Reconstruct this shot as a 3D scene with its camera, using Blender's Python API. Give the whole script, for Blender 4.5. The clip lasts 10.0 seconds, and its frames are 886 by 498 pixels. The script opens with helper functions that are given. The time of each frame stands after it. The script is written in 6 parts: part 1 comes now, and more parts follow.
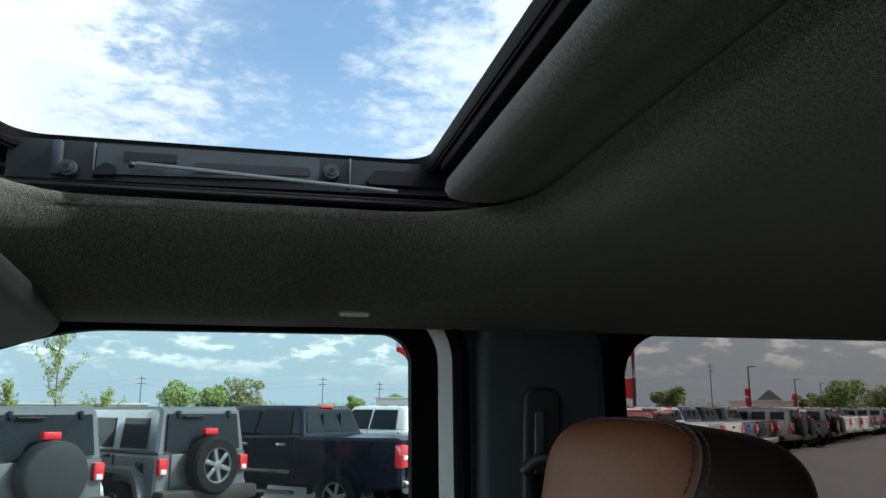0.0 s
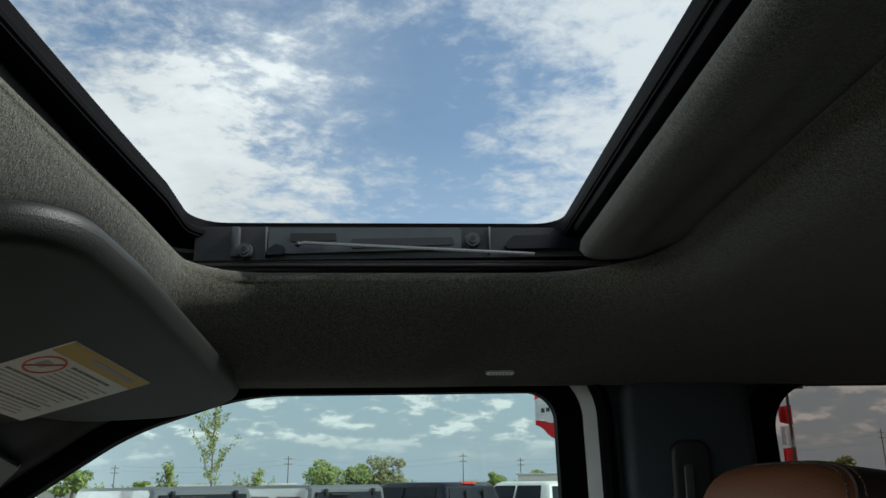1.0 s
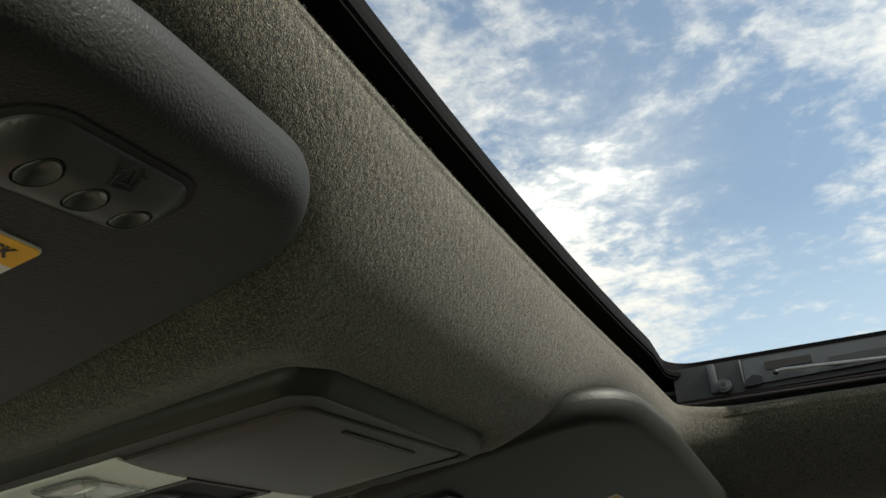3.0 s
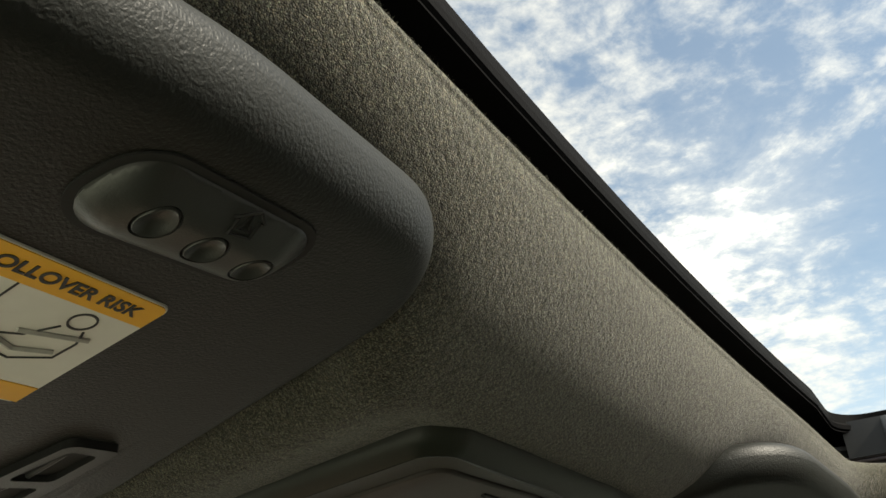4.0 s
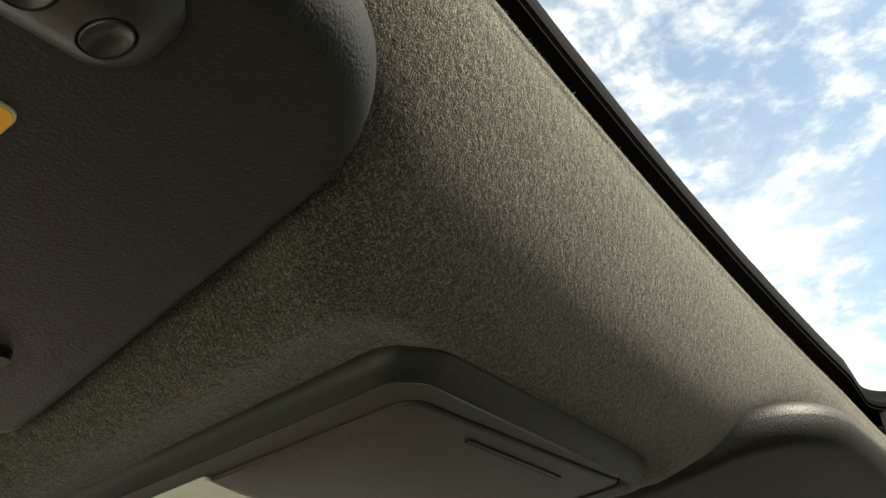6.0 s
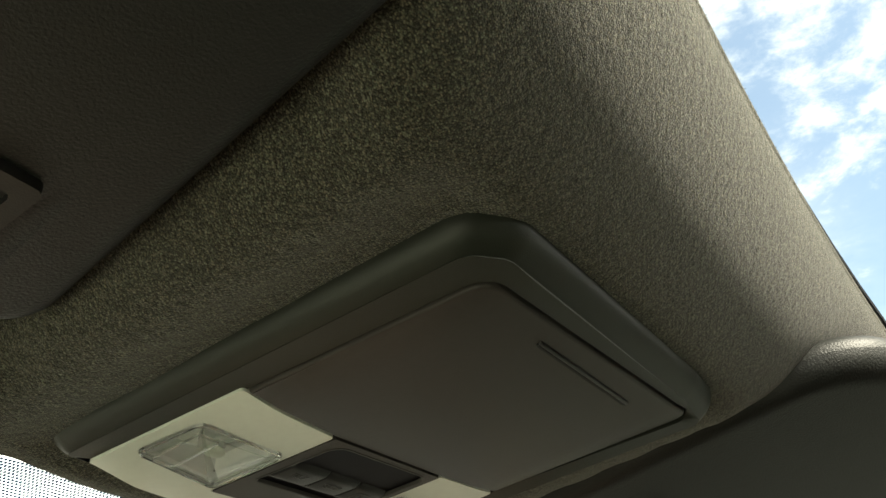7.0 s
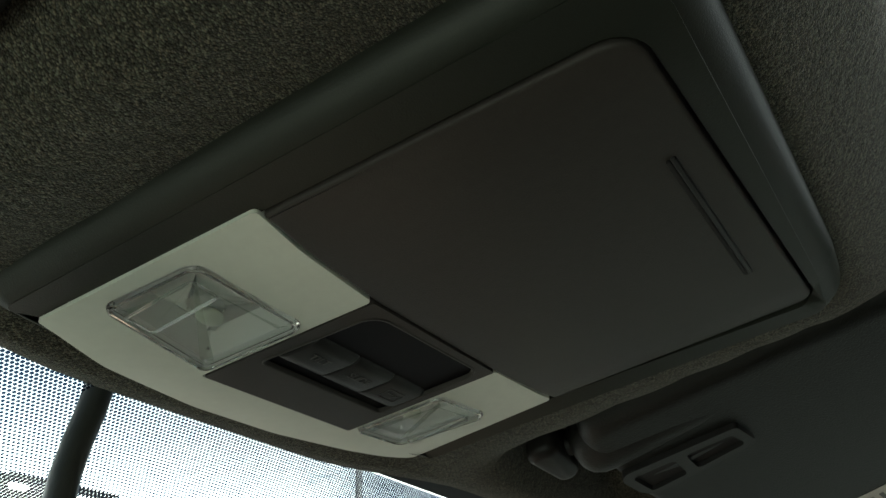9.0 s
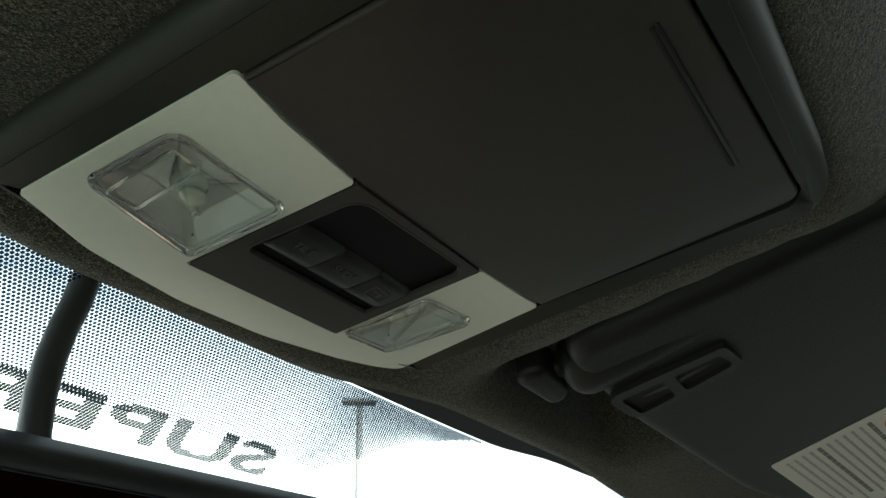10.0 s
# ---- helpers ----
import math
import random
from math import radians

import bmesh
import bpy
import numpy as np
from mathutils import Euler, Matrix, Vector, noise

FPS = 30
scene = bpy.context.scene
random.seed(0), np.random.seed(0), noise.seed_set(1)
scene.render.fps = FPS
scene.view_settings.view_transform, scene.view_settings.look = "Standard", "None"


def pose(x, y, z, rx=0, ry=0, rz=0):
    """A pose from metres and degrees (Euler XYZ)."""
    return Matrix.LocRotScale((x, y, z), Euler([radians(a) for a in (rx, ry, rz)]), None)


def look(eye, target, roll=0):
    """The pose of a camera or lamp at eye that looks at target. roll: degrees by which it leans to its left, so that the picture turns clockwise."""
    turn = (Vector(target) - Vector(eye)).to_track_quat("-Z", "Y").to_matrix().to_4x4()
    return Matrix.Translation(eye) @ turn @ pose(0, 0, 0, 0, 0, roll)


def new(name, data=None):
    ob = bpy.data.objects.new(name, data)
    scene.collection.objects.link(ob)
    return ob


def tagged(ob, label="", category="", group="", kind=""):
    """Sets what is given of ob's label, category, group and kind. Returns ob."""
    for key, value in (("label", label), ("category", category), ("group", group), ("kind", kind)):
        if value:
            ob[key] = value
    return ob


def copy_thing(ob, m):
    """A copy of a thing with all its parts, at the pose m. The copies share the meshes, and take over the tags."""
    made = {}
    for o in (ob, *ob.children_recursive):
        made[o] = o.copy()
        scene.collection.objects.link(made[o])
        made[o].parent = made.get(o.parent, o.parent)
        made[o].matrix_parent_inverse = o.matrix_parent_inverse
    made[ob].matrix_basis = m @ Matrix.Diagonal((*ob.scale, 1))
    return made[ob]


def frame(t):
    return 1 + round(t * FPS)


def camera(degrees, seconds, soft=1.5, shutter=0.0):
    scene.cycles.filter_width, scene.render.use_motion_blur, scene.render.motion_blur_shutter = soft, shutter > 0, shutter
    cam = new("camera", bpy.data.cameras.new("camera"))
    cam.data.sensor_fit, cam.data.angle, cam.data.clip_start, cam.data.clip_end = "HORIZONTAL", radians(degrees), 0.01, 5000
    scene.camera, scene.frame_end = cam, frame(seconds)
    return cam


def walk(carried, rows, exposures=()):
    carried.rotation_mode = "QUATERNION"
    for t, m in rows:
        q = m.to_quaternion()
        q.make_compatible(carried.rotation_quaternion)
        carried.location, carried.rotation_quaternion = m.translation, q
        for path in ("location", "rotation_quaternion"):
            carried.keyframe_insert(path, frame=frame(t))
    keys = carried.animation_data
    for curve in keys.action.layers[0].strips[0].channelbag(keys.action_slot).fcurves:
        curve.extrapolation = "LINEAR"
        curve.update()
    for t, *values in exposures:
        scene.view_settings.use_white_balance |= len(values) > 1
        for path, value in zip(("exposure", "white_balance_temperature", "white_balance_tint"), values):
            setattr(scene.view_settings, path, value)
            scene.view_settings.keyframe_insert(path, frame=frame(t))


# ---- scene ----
cam = camera(58.5, 10.0)
PATH = [
    (0, (0.54, -0.252, 1.46), (0.964, 1.663, 1.85), 0.2),
    (0.5, (0.53, -0.259, 1.454), (0.797, 1.646, 2.001), 0.2),
    (1, (0.524, -0.3, 1.437), (0.617, 1.615, 2.006), -0.7),
    (1.5, (0.501, -0.358, 1.439), (0.409, 1.563, 1.987), -2.9),
    (2, (0.469, -0.386, 1.442), (0.139, 1.458, 2.141), -3.4),
    (2.5, (0.448, -0.4, 1.446), (-0.098, 1.357, 2.231), -3.6),
    (3, (0.427, -0.418, 1.456), (-0.295, 1.245, 2.3), -3.6),
    (3.2, (0.42, -0.417, 1.463), (-0.357, 1.209, 2.332), -3.3),
    (4.3, (0.416, -0.389, 1.458), (-0.562, 1.029, 2.474), -2.0),
    (4.5, (0.416, -0.381, 1.458), (-0.555, 1.044, 2.471), -1.9),
    (5, (0.415, -0.376, 1.453), (-0.576, 1.041, 2.457), -1.9),
    (5.2, (0.407, -0.371, 1.456), (-0.599, 1.052, 2.437), -1.6),
    (6.5, (0.365, -0.3045, 1.421), (-0.57, 1.08, 2.516), -3.0),
    (7, (0.318, -0.297, 1.409), (-0.584, 1.101, 2.517), -3.6),
    (7.5, (0.29, -0.279, 1.413), (-0.61, 1.155, 2.478), -3.7),
    (8, (0.265, -0.256, 1.413), (-0.626, 1.196, 2.462), -3.6),
    (8.5, (0.236, -0.228, 1.417), (-0.652, 1.229, 2.461), -3.4),
    (9, (0.228, -0.226, 1.414), (-0.656, 1.235, 2.456), -3.1),
    (9.5, (0.226, -0.214, 1.398), (-0.667, 1.25, 2.426), -2.8),
    (10, (0.223, -0.209, 1.386), (-0.682, 1.274, 2.377), -2.5),
]
walk(cam, [(t, look(eye, target, roll)) for t, eye, target, roll in PATH], [(0, 0.62, 5550, 4), (0.5, 0.10, 5600, 4), (1, 0.12, 5900, 5), (1.5, 0.28, 6300, 6), (2.5, 0.46, 6550, 7), (3.5, 0.72, 6900, 7), (5, 1.10, 7250, 7), (6.5, 1.45, 7300, 5), (7, 1.51, 7250, 3), (7.5, 1.13, 6900, 3), (8.5, 0.95, 6250, 1), (10, 0.98, 5950, -1)])

# ---------------------------------------------------------------- sky and sun
GROUND = -0.44
SUN_DIR = Vector((0.73, -0.08, 0.68)).normalized()
world = bpy.data.worlds.new("sky")
scene.world = world
world.use_nodes = True


def build_sky():
    nt = world.node_tree
    nt.nodes.clear()
    n = nt.nodes.new
    L = nt.links.new
    out, bg = n("ShaderNodeOutputWorld"), n("ShaderNodeBackground")
    bg.inputs["Strength"].default_value = 0.13
    sky = n("ShaderNodeTexSky")
    sky.sky_type, sky.sun_disc = "NISHITA", False
    sky.sun_elevation = math.asin(SUN_DIR.z)
    sky.sun_rotation = math.atan2(SUN_DIR.x, SUN_DIR.y)
    sky.dust_density, sky.air_density, sky.ozone_density = 2.2, 1.0, 1.0
    co = n("ShaderNodeTexCoord")
    sep = n("ShaderNodeSeparateXYZ")
    L(co.outputs["Generated"], sep.inputs[0])

    def mth(op, a, b=None, clamp=False):
        m = n("ShaderNodeMath")
        m.operation, m.use_clamp = op, clamp
        for i, v in enumerate((a, b)):
            if v is None:
                continue
            if isinstance(v, (int, float)):
                m.inputs[i].default_value = v
            else:
                L(v, m.inputs[i])
        return m.outputs[0]

    z = mth("ADD", mth("MAXIMUM", sep.outputs[2], 0.0), 0.10)
    u, v = mth("DIVIDE", sep.outputs[0], z), mth("DIVIDE", sep.outputs[1], z)
    uv = n("ShaderNodeCombineXYZ")
    L(u, uv.inputs[0]), L(v, uv.inputs[1])

    def fbm(scale, detail, rough, off, dist=0.0):
        mp = n("ShaderNodeMapping")
        mp.inputs["Location"].default_value = off
        L(uv.outputs[0], mp.inputs["Vector"])
        t = n("ShaderNodeTexNoise")
        t.inputs["Scale"].default_value, t.inputs["Detail"].default_value = scale, detail
        t.inputs["Roughness"].default_value, t.inputs["Distortion"].default_value = rough, dist
        L(mp.outputs[0], t.inputs["Vector"])
        return t.outputs["Fac"]

    big = fbm(0.75, 3, 0.5, (3.1, 1.7, 0.0), 0.3)
    mid = fbm(3.0, 8, 0.64, (0.4, 5.2, 0.0), 0.35)
    fine = fbm(13.0, 6, 0.62, (7.7, 2.2, 0.0), 0.2)
    # the clear lane between the two cloud fields
    lane = mth("MULTIPLY", mth("ADD", u, mth("MULTIPLY", v, -0.10)), 2.1)
    lane = mth("ADD", lane, 0.45)
    lane = mth("POWER", 2.718, mth("MULTIPLY", mth("MULTIPLY", lane, lane), -1.0))
    dens = mth("ADD", mth("MULTIPLY", big, 0.55), mth("ADD", mth("MULTIPLY", mid, 0.85), mth("MULTIPLY", fine, 0.72)))
    dens = mth("SUBTRACT", dens, mth("MULTIPLY", lane, 0.37))
    rng = n("ShaderNodeMapRange")
    rng.interpolation_type = "SMOOTHSTEP"
    L(dens, rng.inputs["Value"])
    rng.inputs["From Min"].default_value, rng.inputs["From Max"].default_value = 0.655, 1.06
    # clouds thin out into haze at the horizon
    low = n("ShaderNodeMapRange")
    L(sep.outputs[2], low.inputs["Value"])
    low.inputs["From Min"].default_value, low.inputs["From Max"].default_value = 0.10, 0.26
    low.inputs["To Min"].default_value, low.inputs["To Max"].default_value = 0.0, 1.0
    # a bank of bright cloud ahead of the car, lit full on by the sun behind it
    ahead = mth("MAXIMUM", mth("MULTIPLY", mth("ADD", sep.outputs[0], 0.25), -1.0), 0.0)
    ahead = mth("MULTIPLY", ahead, mth("MAXIMUM", mth("SUBTRACT", 1.0, mth("MULTIPLY", sep.outputs[2], 2.2)), 0.0))
    bank = n("ShaderNodeVectorMath")
    bank.operation = "DOT_PRODUCT"
    L(co.outputs["Generated"], bank.inputs[0])
    bank.inputs[1].default_value = Vector((-0.21, 0.855, 0.47)).normalized()
    puff = mth("POWER", 2.718, mth("MULTIPLY", mth("SUBTRACT", 1.0, bank.outputs["Value"]), -110.0))
    puff = mth("MULTIPLY", puff, mth("MAXIMUM", mth("MULTIPLY", mth("SUBTRACT", mth("ADD", mid, mth("MULTIPLY", fine, 0.4)), 0.52), 4.0), 0.0))
    cover = mth("MULTIPLY", mth("MULTIPLY", rng.outputs[0], low.outputs[0]), 0.84)
    cover = mth("ADD", cover, mth("ADD", mth("MULTIPLY", ahead, 1.1), mth("MULTIPLY", puff, 0.6)))
    cover = mth("ADD", mth("MINIMUM", cover, 0.92), 0.05)
    # small fair weather clouds low over the horizon
    mp = n("ShaderNodeMapping")
    mp.inputs["Scale"].default_value, mp.inputs["Location"].default_value = (1.0, 1.0, 2.7), (0.3, 0.1, 0.0)
    L(co.outputs["Generated"], mp.inputs["Vector"])
    cum = n("ShaderNodeTexNoise")
    cum.inputs["Scale"].default_value, cum.inputs["Detail"].default_value, cum.inputs["Roughness"].default_value = 20.0, 6, 0.6
    L(mp.outputs[0], cum.inputs["Vector"])
    cr = n("ShaderNodeMapRange")
    cr.interpolation_type = "SMOOTHSTEP"
    L(cum.outputs["Fac"], cr.inputs["Value"])
    cr.inputs["From Min"].default_value, cr.inputs["From Max"].default_value = 0.47, 0.62
    belt_of = mth("MULTIPLY", mth("MULTIPLY", mth("SUBTRACT", sep.outputs[2], 0.02), 25.0, True), mth("SUBTRACT", 1.0, mth("MULTIPLY", mth("SUBTRACT", sep.outputs[2], 0.15), 9.0, True), True))
    cumulus = mth("MULTIPLY", cr.outputs[0], belt_of)
    cover = mth("ADD", cover, mth("MULTIPLY", cumulus, 0.9), True)
    near_ground = mth("SUBTRACT", 1.0, mth("MULTIPLY", sep.outputs[2], 2.4, True), True)
    # clouds are brighter towards the sun
    dot = n("ShaderNodeVectorMath")
    dot.operation = "DOT_PRODUCT"
    L(co.outputs["Generated"], dot.inputs[0])
    dot.inputs[1].default_value = SUN_DIR
    glow = mth("ABSOLUTE", dot.outputs["Value"])
    aureole = mth("POWER", mth("MAXIMUM", dot.outputs["Value"], 0.0), 20.0)
    cover = mth("ADD", cover, mth("MULTIPLY", aureole, 0.5), True)
    lum = mth("ADD", mth("ADD", mth("MULTIPLY", glow, 2.2), mth("MULTIPLY", aureole, 16.0)), 4.7)
    lum = mth("ADD", lum, mth("ADD", mth("MULTIPLY", ahead, 58.0), mth("MULTIPLY", puff, 1.3)))
    lum = mth("ADD", lum, mth("MULTIPLY", cumulus, 3.2))
    cc = n("ShaderNodeVectorMath")
    cc.operation = "SCALE"
    cc.inputs[0].default_value = (1.0, 1.0, 0.95)
    L(lum, cc.inputs["Scale"])
    hue = n("ShaderNodeVectorMath")
    hue.operation = "MULTIPLY"
    L(sky.outputs[0], hue.inputs[0])
    hue.inputs[1].default_value = (0.97, 1.03, 0.97)
    mix = n("ShaderNodeMix")
    mix.data_type = "RGBA"
    L(cover, mix.inputs["Factor"])
    haze = n("ShaderNodeMix")
    haze.data_type = "RGBA"
    L(mth("MULTIPLY", near_ground, 0.85), haze.inputs["Factor"])
    L(hue.outputs[0], haze.inputs["A"])
    haze.inputs["B"].default_value = (4.2, 4.9, 5.5, 1)
    L(haze.outputs["Result"], mix.inputs["A"])
    L(cc.outputs[0], mix.inputs["B"])
    L(mix.outputs["Result"], bg.inputs["Color"])
    L(bg.outputs[0], out.inputs[0])


build_sky()
sun = new("sun", bpy.data.lights.new("sun", "SUN"))
sun.data.energy, sun.data.angle, sun.data.color = 5.0, radians(4.0), (1.0, 0.94, 0.85)
sun.matrix_world = look((0, 0, 30), tuple(Vector((0, 0, 30)) - SUN_DIR))

# ---------------------------------------------------------------- materials


def material(name, base, rough=0.5, metal=0.0, vary=0.25, scale=60.0, bump=0.0, bump_scale=400.0, spec=0.5, sheen=0.0, coat=0.0, stain=0.15, stain_scale=6.0):
    """A principled surface with variation at two scales and a fine relief."""
    m = bpy.data.materials.new(name)
    m.use_nodes = True
    nt = m.node_tree
    p = nt.nodes["Principled BSDF"]
    n, L = nt.nodes.new, nt.links.new
    p.inputs["Roughness"].default_value, p.inputs["Metallic"].default_value = rough, metal
    p.inputs["Specular IOR Level"].default_value = spec
    p.inputs["Sheen Weight"].default_value = sheen
    p.inputs["Coat Weight"].default_value = coat
    co = n("ShaderNodeTexCoord")
    a, b = n("ShaderNodeTexNoise"), n("ShaderNodeTexNoise")
    for t, s, d in ((a, scale, 4), (b, stain_scale, 3)):
        t.inputs["Scale"].default_value, t.inputs["Detail"].default_value = s, d
        L(co.outputs["Object"], t.inputs["Vector"])
    amt = n("ShaderNodeMath")
    amt.operation = "MULTIPLY_ADD"
    L(a.outputs["Fac"], amt.inputs[0])
    amt.inputs[1].default_value, amt.inputs[2].default_value = 2 * vary, 1 - vary
    amt2 = n("ShaderNodeMath")
    amt2.operation = "MULTIPLY_ADD"
    L(b.outputs["Fac"], amt2.inputs[0])
    amt2.inputs[1].default_value, amt2.inputs[2].default_value = 2 * stain, 1 - stain
    both = n("ShaderNodeMath")
    both.operation = "MULTIPLY"
    L(amt.outputs[0], both.inputs[0]), L(amt2.outputs[0], both.inputs[1])
    col = n("ShaderNodeVectorMath")
    col.operation = "SCALE"
    col.inputs[0].default_value = base
    L(both.outputs[0], col.inputs["Scale"])
    L(col.outputs[0], p.inputs["Base Color"])
    if bump:
        t = n("ShaderNodeTexNoise")
        t.inputs["Scale"].default_value, t.inputs["Detail"].default_value = bump_scale, 3
        L(co.outputs["Object"], t.inputs["Vector"])
        bp = n("ShaderNodeBump")
        bp.inputs["Strength"].default_value, bp.inputs["Distance"].default_value = 1.0, bump
        L(t.outputs["Fac"], bp.inputs["Height"])
        L(bp.outputs[0], p.inputs["Normal"])
    return m


def knit_material(name, base):
    """Fuzzy knit cloth: fine rows of loops across the car, each loop a speck of light or dark yarn."""
    m = material(name, base, rough=0.95, vary=0.0, scale=900.0, spec=0.10, sheen=0.25, stain=0.12, stain_scale=14.0)
    nt = m.node_tree
    n, L = nt.nodes.new, nt.links.new
    p = nt.nodes["Principled BSDF"]
    p.inputs["Sheen Roughness"].default_value = 0.5
    co = n("ShaderNodeTexCoord")

    def cells(scale, stretch):
        mp = n("ShaderNodeMapping")
        mp.inputs["Scale"].default_value, mp.inputs["Rotation"].default_value = stretch, (0.0, 0.0, 0.7)
        L(co.outputs["Object"], mp.inputs["Vector"])
        v = n("ShaderNodeTexVoronoi")
        v.inputs["Scale"].default_value = scale
        L(mp.outputs[0], v.inputs["Vector"])
        return v

    def mth(op, a, b=None):
        q = n("ShaderNodeMath")
        q.operation = op
        for i, w in enumerate((a, b)):
            if w is None:
                continue
            if isinstance(w, (int, float)):
                q.inputs[i].default_value = w
            else:
                L(w, q.inputs[i])
        return q.outputs[0]

    loop = cells(2000.0, (1.0, 0.7, 0.85))
    yarn = n("ShaderNodeSeparateColor")
    L(loop.outputs["Color"], yarn.inputs[0])
    tone = mth("POWER", yarn.outputs[0], 2.2)
    wave = n("ShaderNodeTexWave")
    wave.wave_type, wave.bands_direction = "BANDS", "X"
    wave.inputs["Scale"].default_value, wave.inputs["Distortion"].default_value = 150.0, 2.0
    wave.inputs["Detail"].default_value, wave.inputs["Detail Scale"].default_value = 2.0, 2.5
    ribs = n("ShaderNodeMapping")
    ribs.inputs["Rotation"].default_value = (0.0, 0.0, -0.44)
    L(co.outputs["Object"], ribs.inputs["Vector"])
    L(ribs.outputs[0], wave.inputs["Vector"])
    dome = mth("SUBTRACT", 1.0, mth("MULTIPLY", loop.outputs["Distance"], 1.25))
    speck = mth("MULTIPLY", mth("ADD", mth("MULTIPLY", tone, 2.1), 0.37), mth("ADD", mth("MULTIPLY", dome, 0.8), 0.35))
    speck = mth("MULTIPLY", speck, mth("ADD", mth("MULTIPLY", wave.outputs["Fac"], 0.30), 0.85))
    # each yarn leans a little to brown or to green
    lean = n("ShaderNodeMix")
    lean.data_type = "RGBA"
    lean.inputs["A"].default_value, lean.inputs["B"].default_value = (1.12, 1.0, 0.84, 1), (0.90, 1.04, 0.90, 1)
    L(yarn.outputs[1], lean.inputs["Factor"])
    old = p.inputs["Base Color"].links[0].from_socket
    tint = n("ShaderNodeVectorMath")
    tint.operation = "MULTIPLY"
    L(old, tint.inputs[0]), L(lean.outputs["Result"], tint.inputs[1])
    sc = n("ShaderNodeVectorMath")
    sc.operation = "SCALE"
    L(tint.outputs[0], sc.inputs[0])
    L(speck, sc.inputs["Scale"])
    L(sc.outputs[0], p.inputs["Base Color"])
    bp = n("ShaderNodeBump")
    bp.inputs["Strength"].default_value, bp.inputs["Distance"].default_value = 1.0, 0.0007
    felt = n("ShaderNodeTexNoise")
    felt.inputs["Scale"].default_value, felt.inputs["Detail"].default_value = 260.0, 3
    L(co.outputs["Object"], felt.inputs["Vector"])
    rise = mth("ADD", mth("MULTIPLY", dome, 0.4), mth("ADD", mth("MULTIPLY", yarn.outputs[2], 0.4), mth("MULTIPLY", wave.outputs["Fac"], 0.06)))
    L(mth("ADD", rise, mth("MULTIPLY", felt.outputs["Fac"], 1.5)), bp.inputs["Height"])
    L(bp.outputs[0], p.inputs["Normal"])
    return m


def glass_material(name, tint, rough=0.0, reflect=0.06, dust=0.0):
    """Thin glass: it lets light through with a tint, and mirrors some of it by its angle."""
    m = bpy.data.materials.new(name)
    m.use_nodes = True
    nt = m.node_tree
    nt.nodes.clear()
    n, L = nt.nodes.new, nt.links.new
    out, tr, gl, mx = n("ShaderNodeOutputMaterial"), n("ShaderNodeBsdfTransparent"), n("ShaderNodeBsdfGlossy"), n("ShaderNodeMixShader")
    tr.inputs[0].default_value = (*tint, 1)
    gl.inputs["Roughness"].default_value = rough
    fr, pw, sc = n("ShaderNodeLayerWeight"), n("ShaderNodeMath"), n("ShaderNodeMath")
    pw.operation, sc.operation, sc.use_clamp = "POWER", "MULTIPLY_ADD", True
    L(fr.outputs["Facing"], pw.inputs[0])
    pw.inputs[1].default_value = 5.0
    L(pw.outputs[0], sc.inputs[0])
    sc.inputs[1].default_value, sc.inputs[2].default_value = 0.9, reflect
    L(sc.outputs[0], mx.inputs[0]), L(tr.outputs[0], mx.inputs[1]), L(gl.outputs[0], mx.inputs[2])
    last = mx
    if dust:
        tl, m2 = n("ShaderNodeBsdfTranslucent"), n("ShaderNodeMixShader")
        tl.inputs[0].default_value = (0.9, 0.88, 0.84, 1)
        m2.inputs[0].default_value = dust
        L(mx.outputs[0], m2.inputs[1]), L(tl.outputs[0], m2.inputs[2])
        last = m2
    L(last.outputs[0], out.inputs[0])
    return m


KNIT = knit_material("knit_cloth", (0.084, 0.081, 0.068))
KNIT_SHADE = knit_material("dark_knit_cloth", (0.062, 0.062, 0.056))
REMOTE = material("satin_grey_plastic", (0.033, 0.035, 0.032), rough=0.36, vary=0.08, scale=200, bump=0.00008, bump_scale=1500)
VINYL = material("grained_vinyl", (0.0120, 0.0132, 0.0119), rough=0.47, spec=0.32, vary=0.12, scale=220, bump=0.00036, bump_scale=900, stain=0.1, stain_scale=9)
PLASTIC = material("charcoal_plastic", (0.047, 0.0430, 0.0395), spec=0.17, rough=0.36, vary=0.1, scale=300, bump=0.00009, bump_scale=1700, stain=0.1)
FRAME_PLASTIC = material("console_frame_plastic", (0.019, 0.022, 0.0165), spec=0.32, rough=0.42, vary=0.1, scale=300, bump=0.00010, bump_scale=1700, stain=0.1)
PLASTIC_SMOOTH = material("satin_black_plastic", (0.020, 0.020, 0.0195), spec=0.25, rough=0.38, vary=0.08, scale=200, bump=0.00008, bump_scale=1500)
BLACK_GLOSS = material("piano_black", (0.006, 0.006, 0.009), spec=0.25, rough=0.2, vary=0.05, scale=50)
# near-black that carries the shade of the key pocket in its colour
POCKET_SHADE = material("pocket_shade_black", (0.003, 0.003, 0.005), spec=0.1, rough=0.5, vary=0.1, scale=80)
LEGEND = material("faint_legend", (0.085, 0.085, 0.083), rough=0.6, vary=0.1, scale=200)
DARK_GAP = material("dark_recess", (0.012, 0.012, 0.012), rough=0.8, vary=0.1, scale=80)
RUBBER = material("black_rubber", (0.003, 0.003, 0.0033), spec=0.04, rough=0.62, vary=0.15, scale=160, bump=0.0002, bump_scale=700)
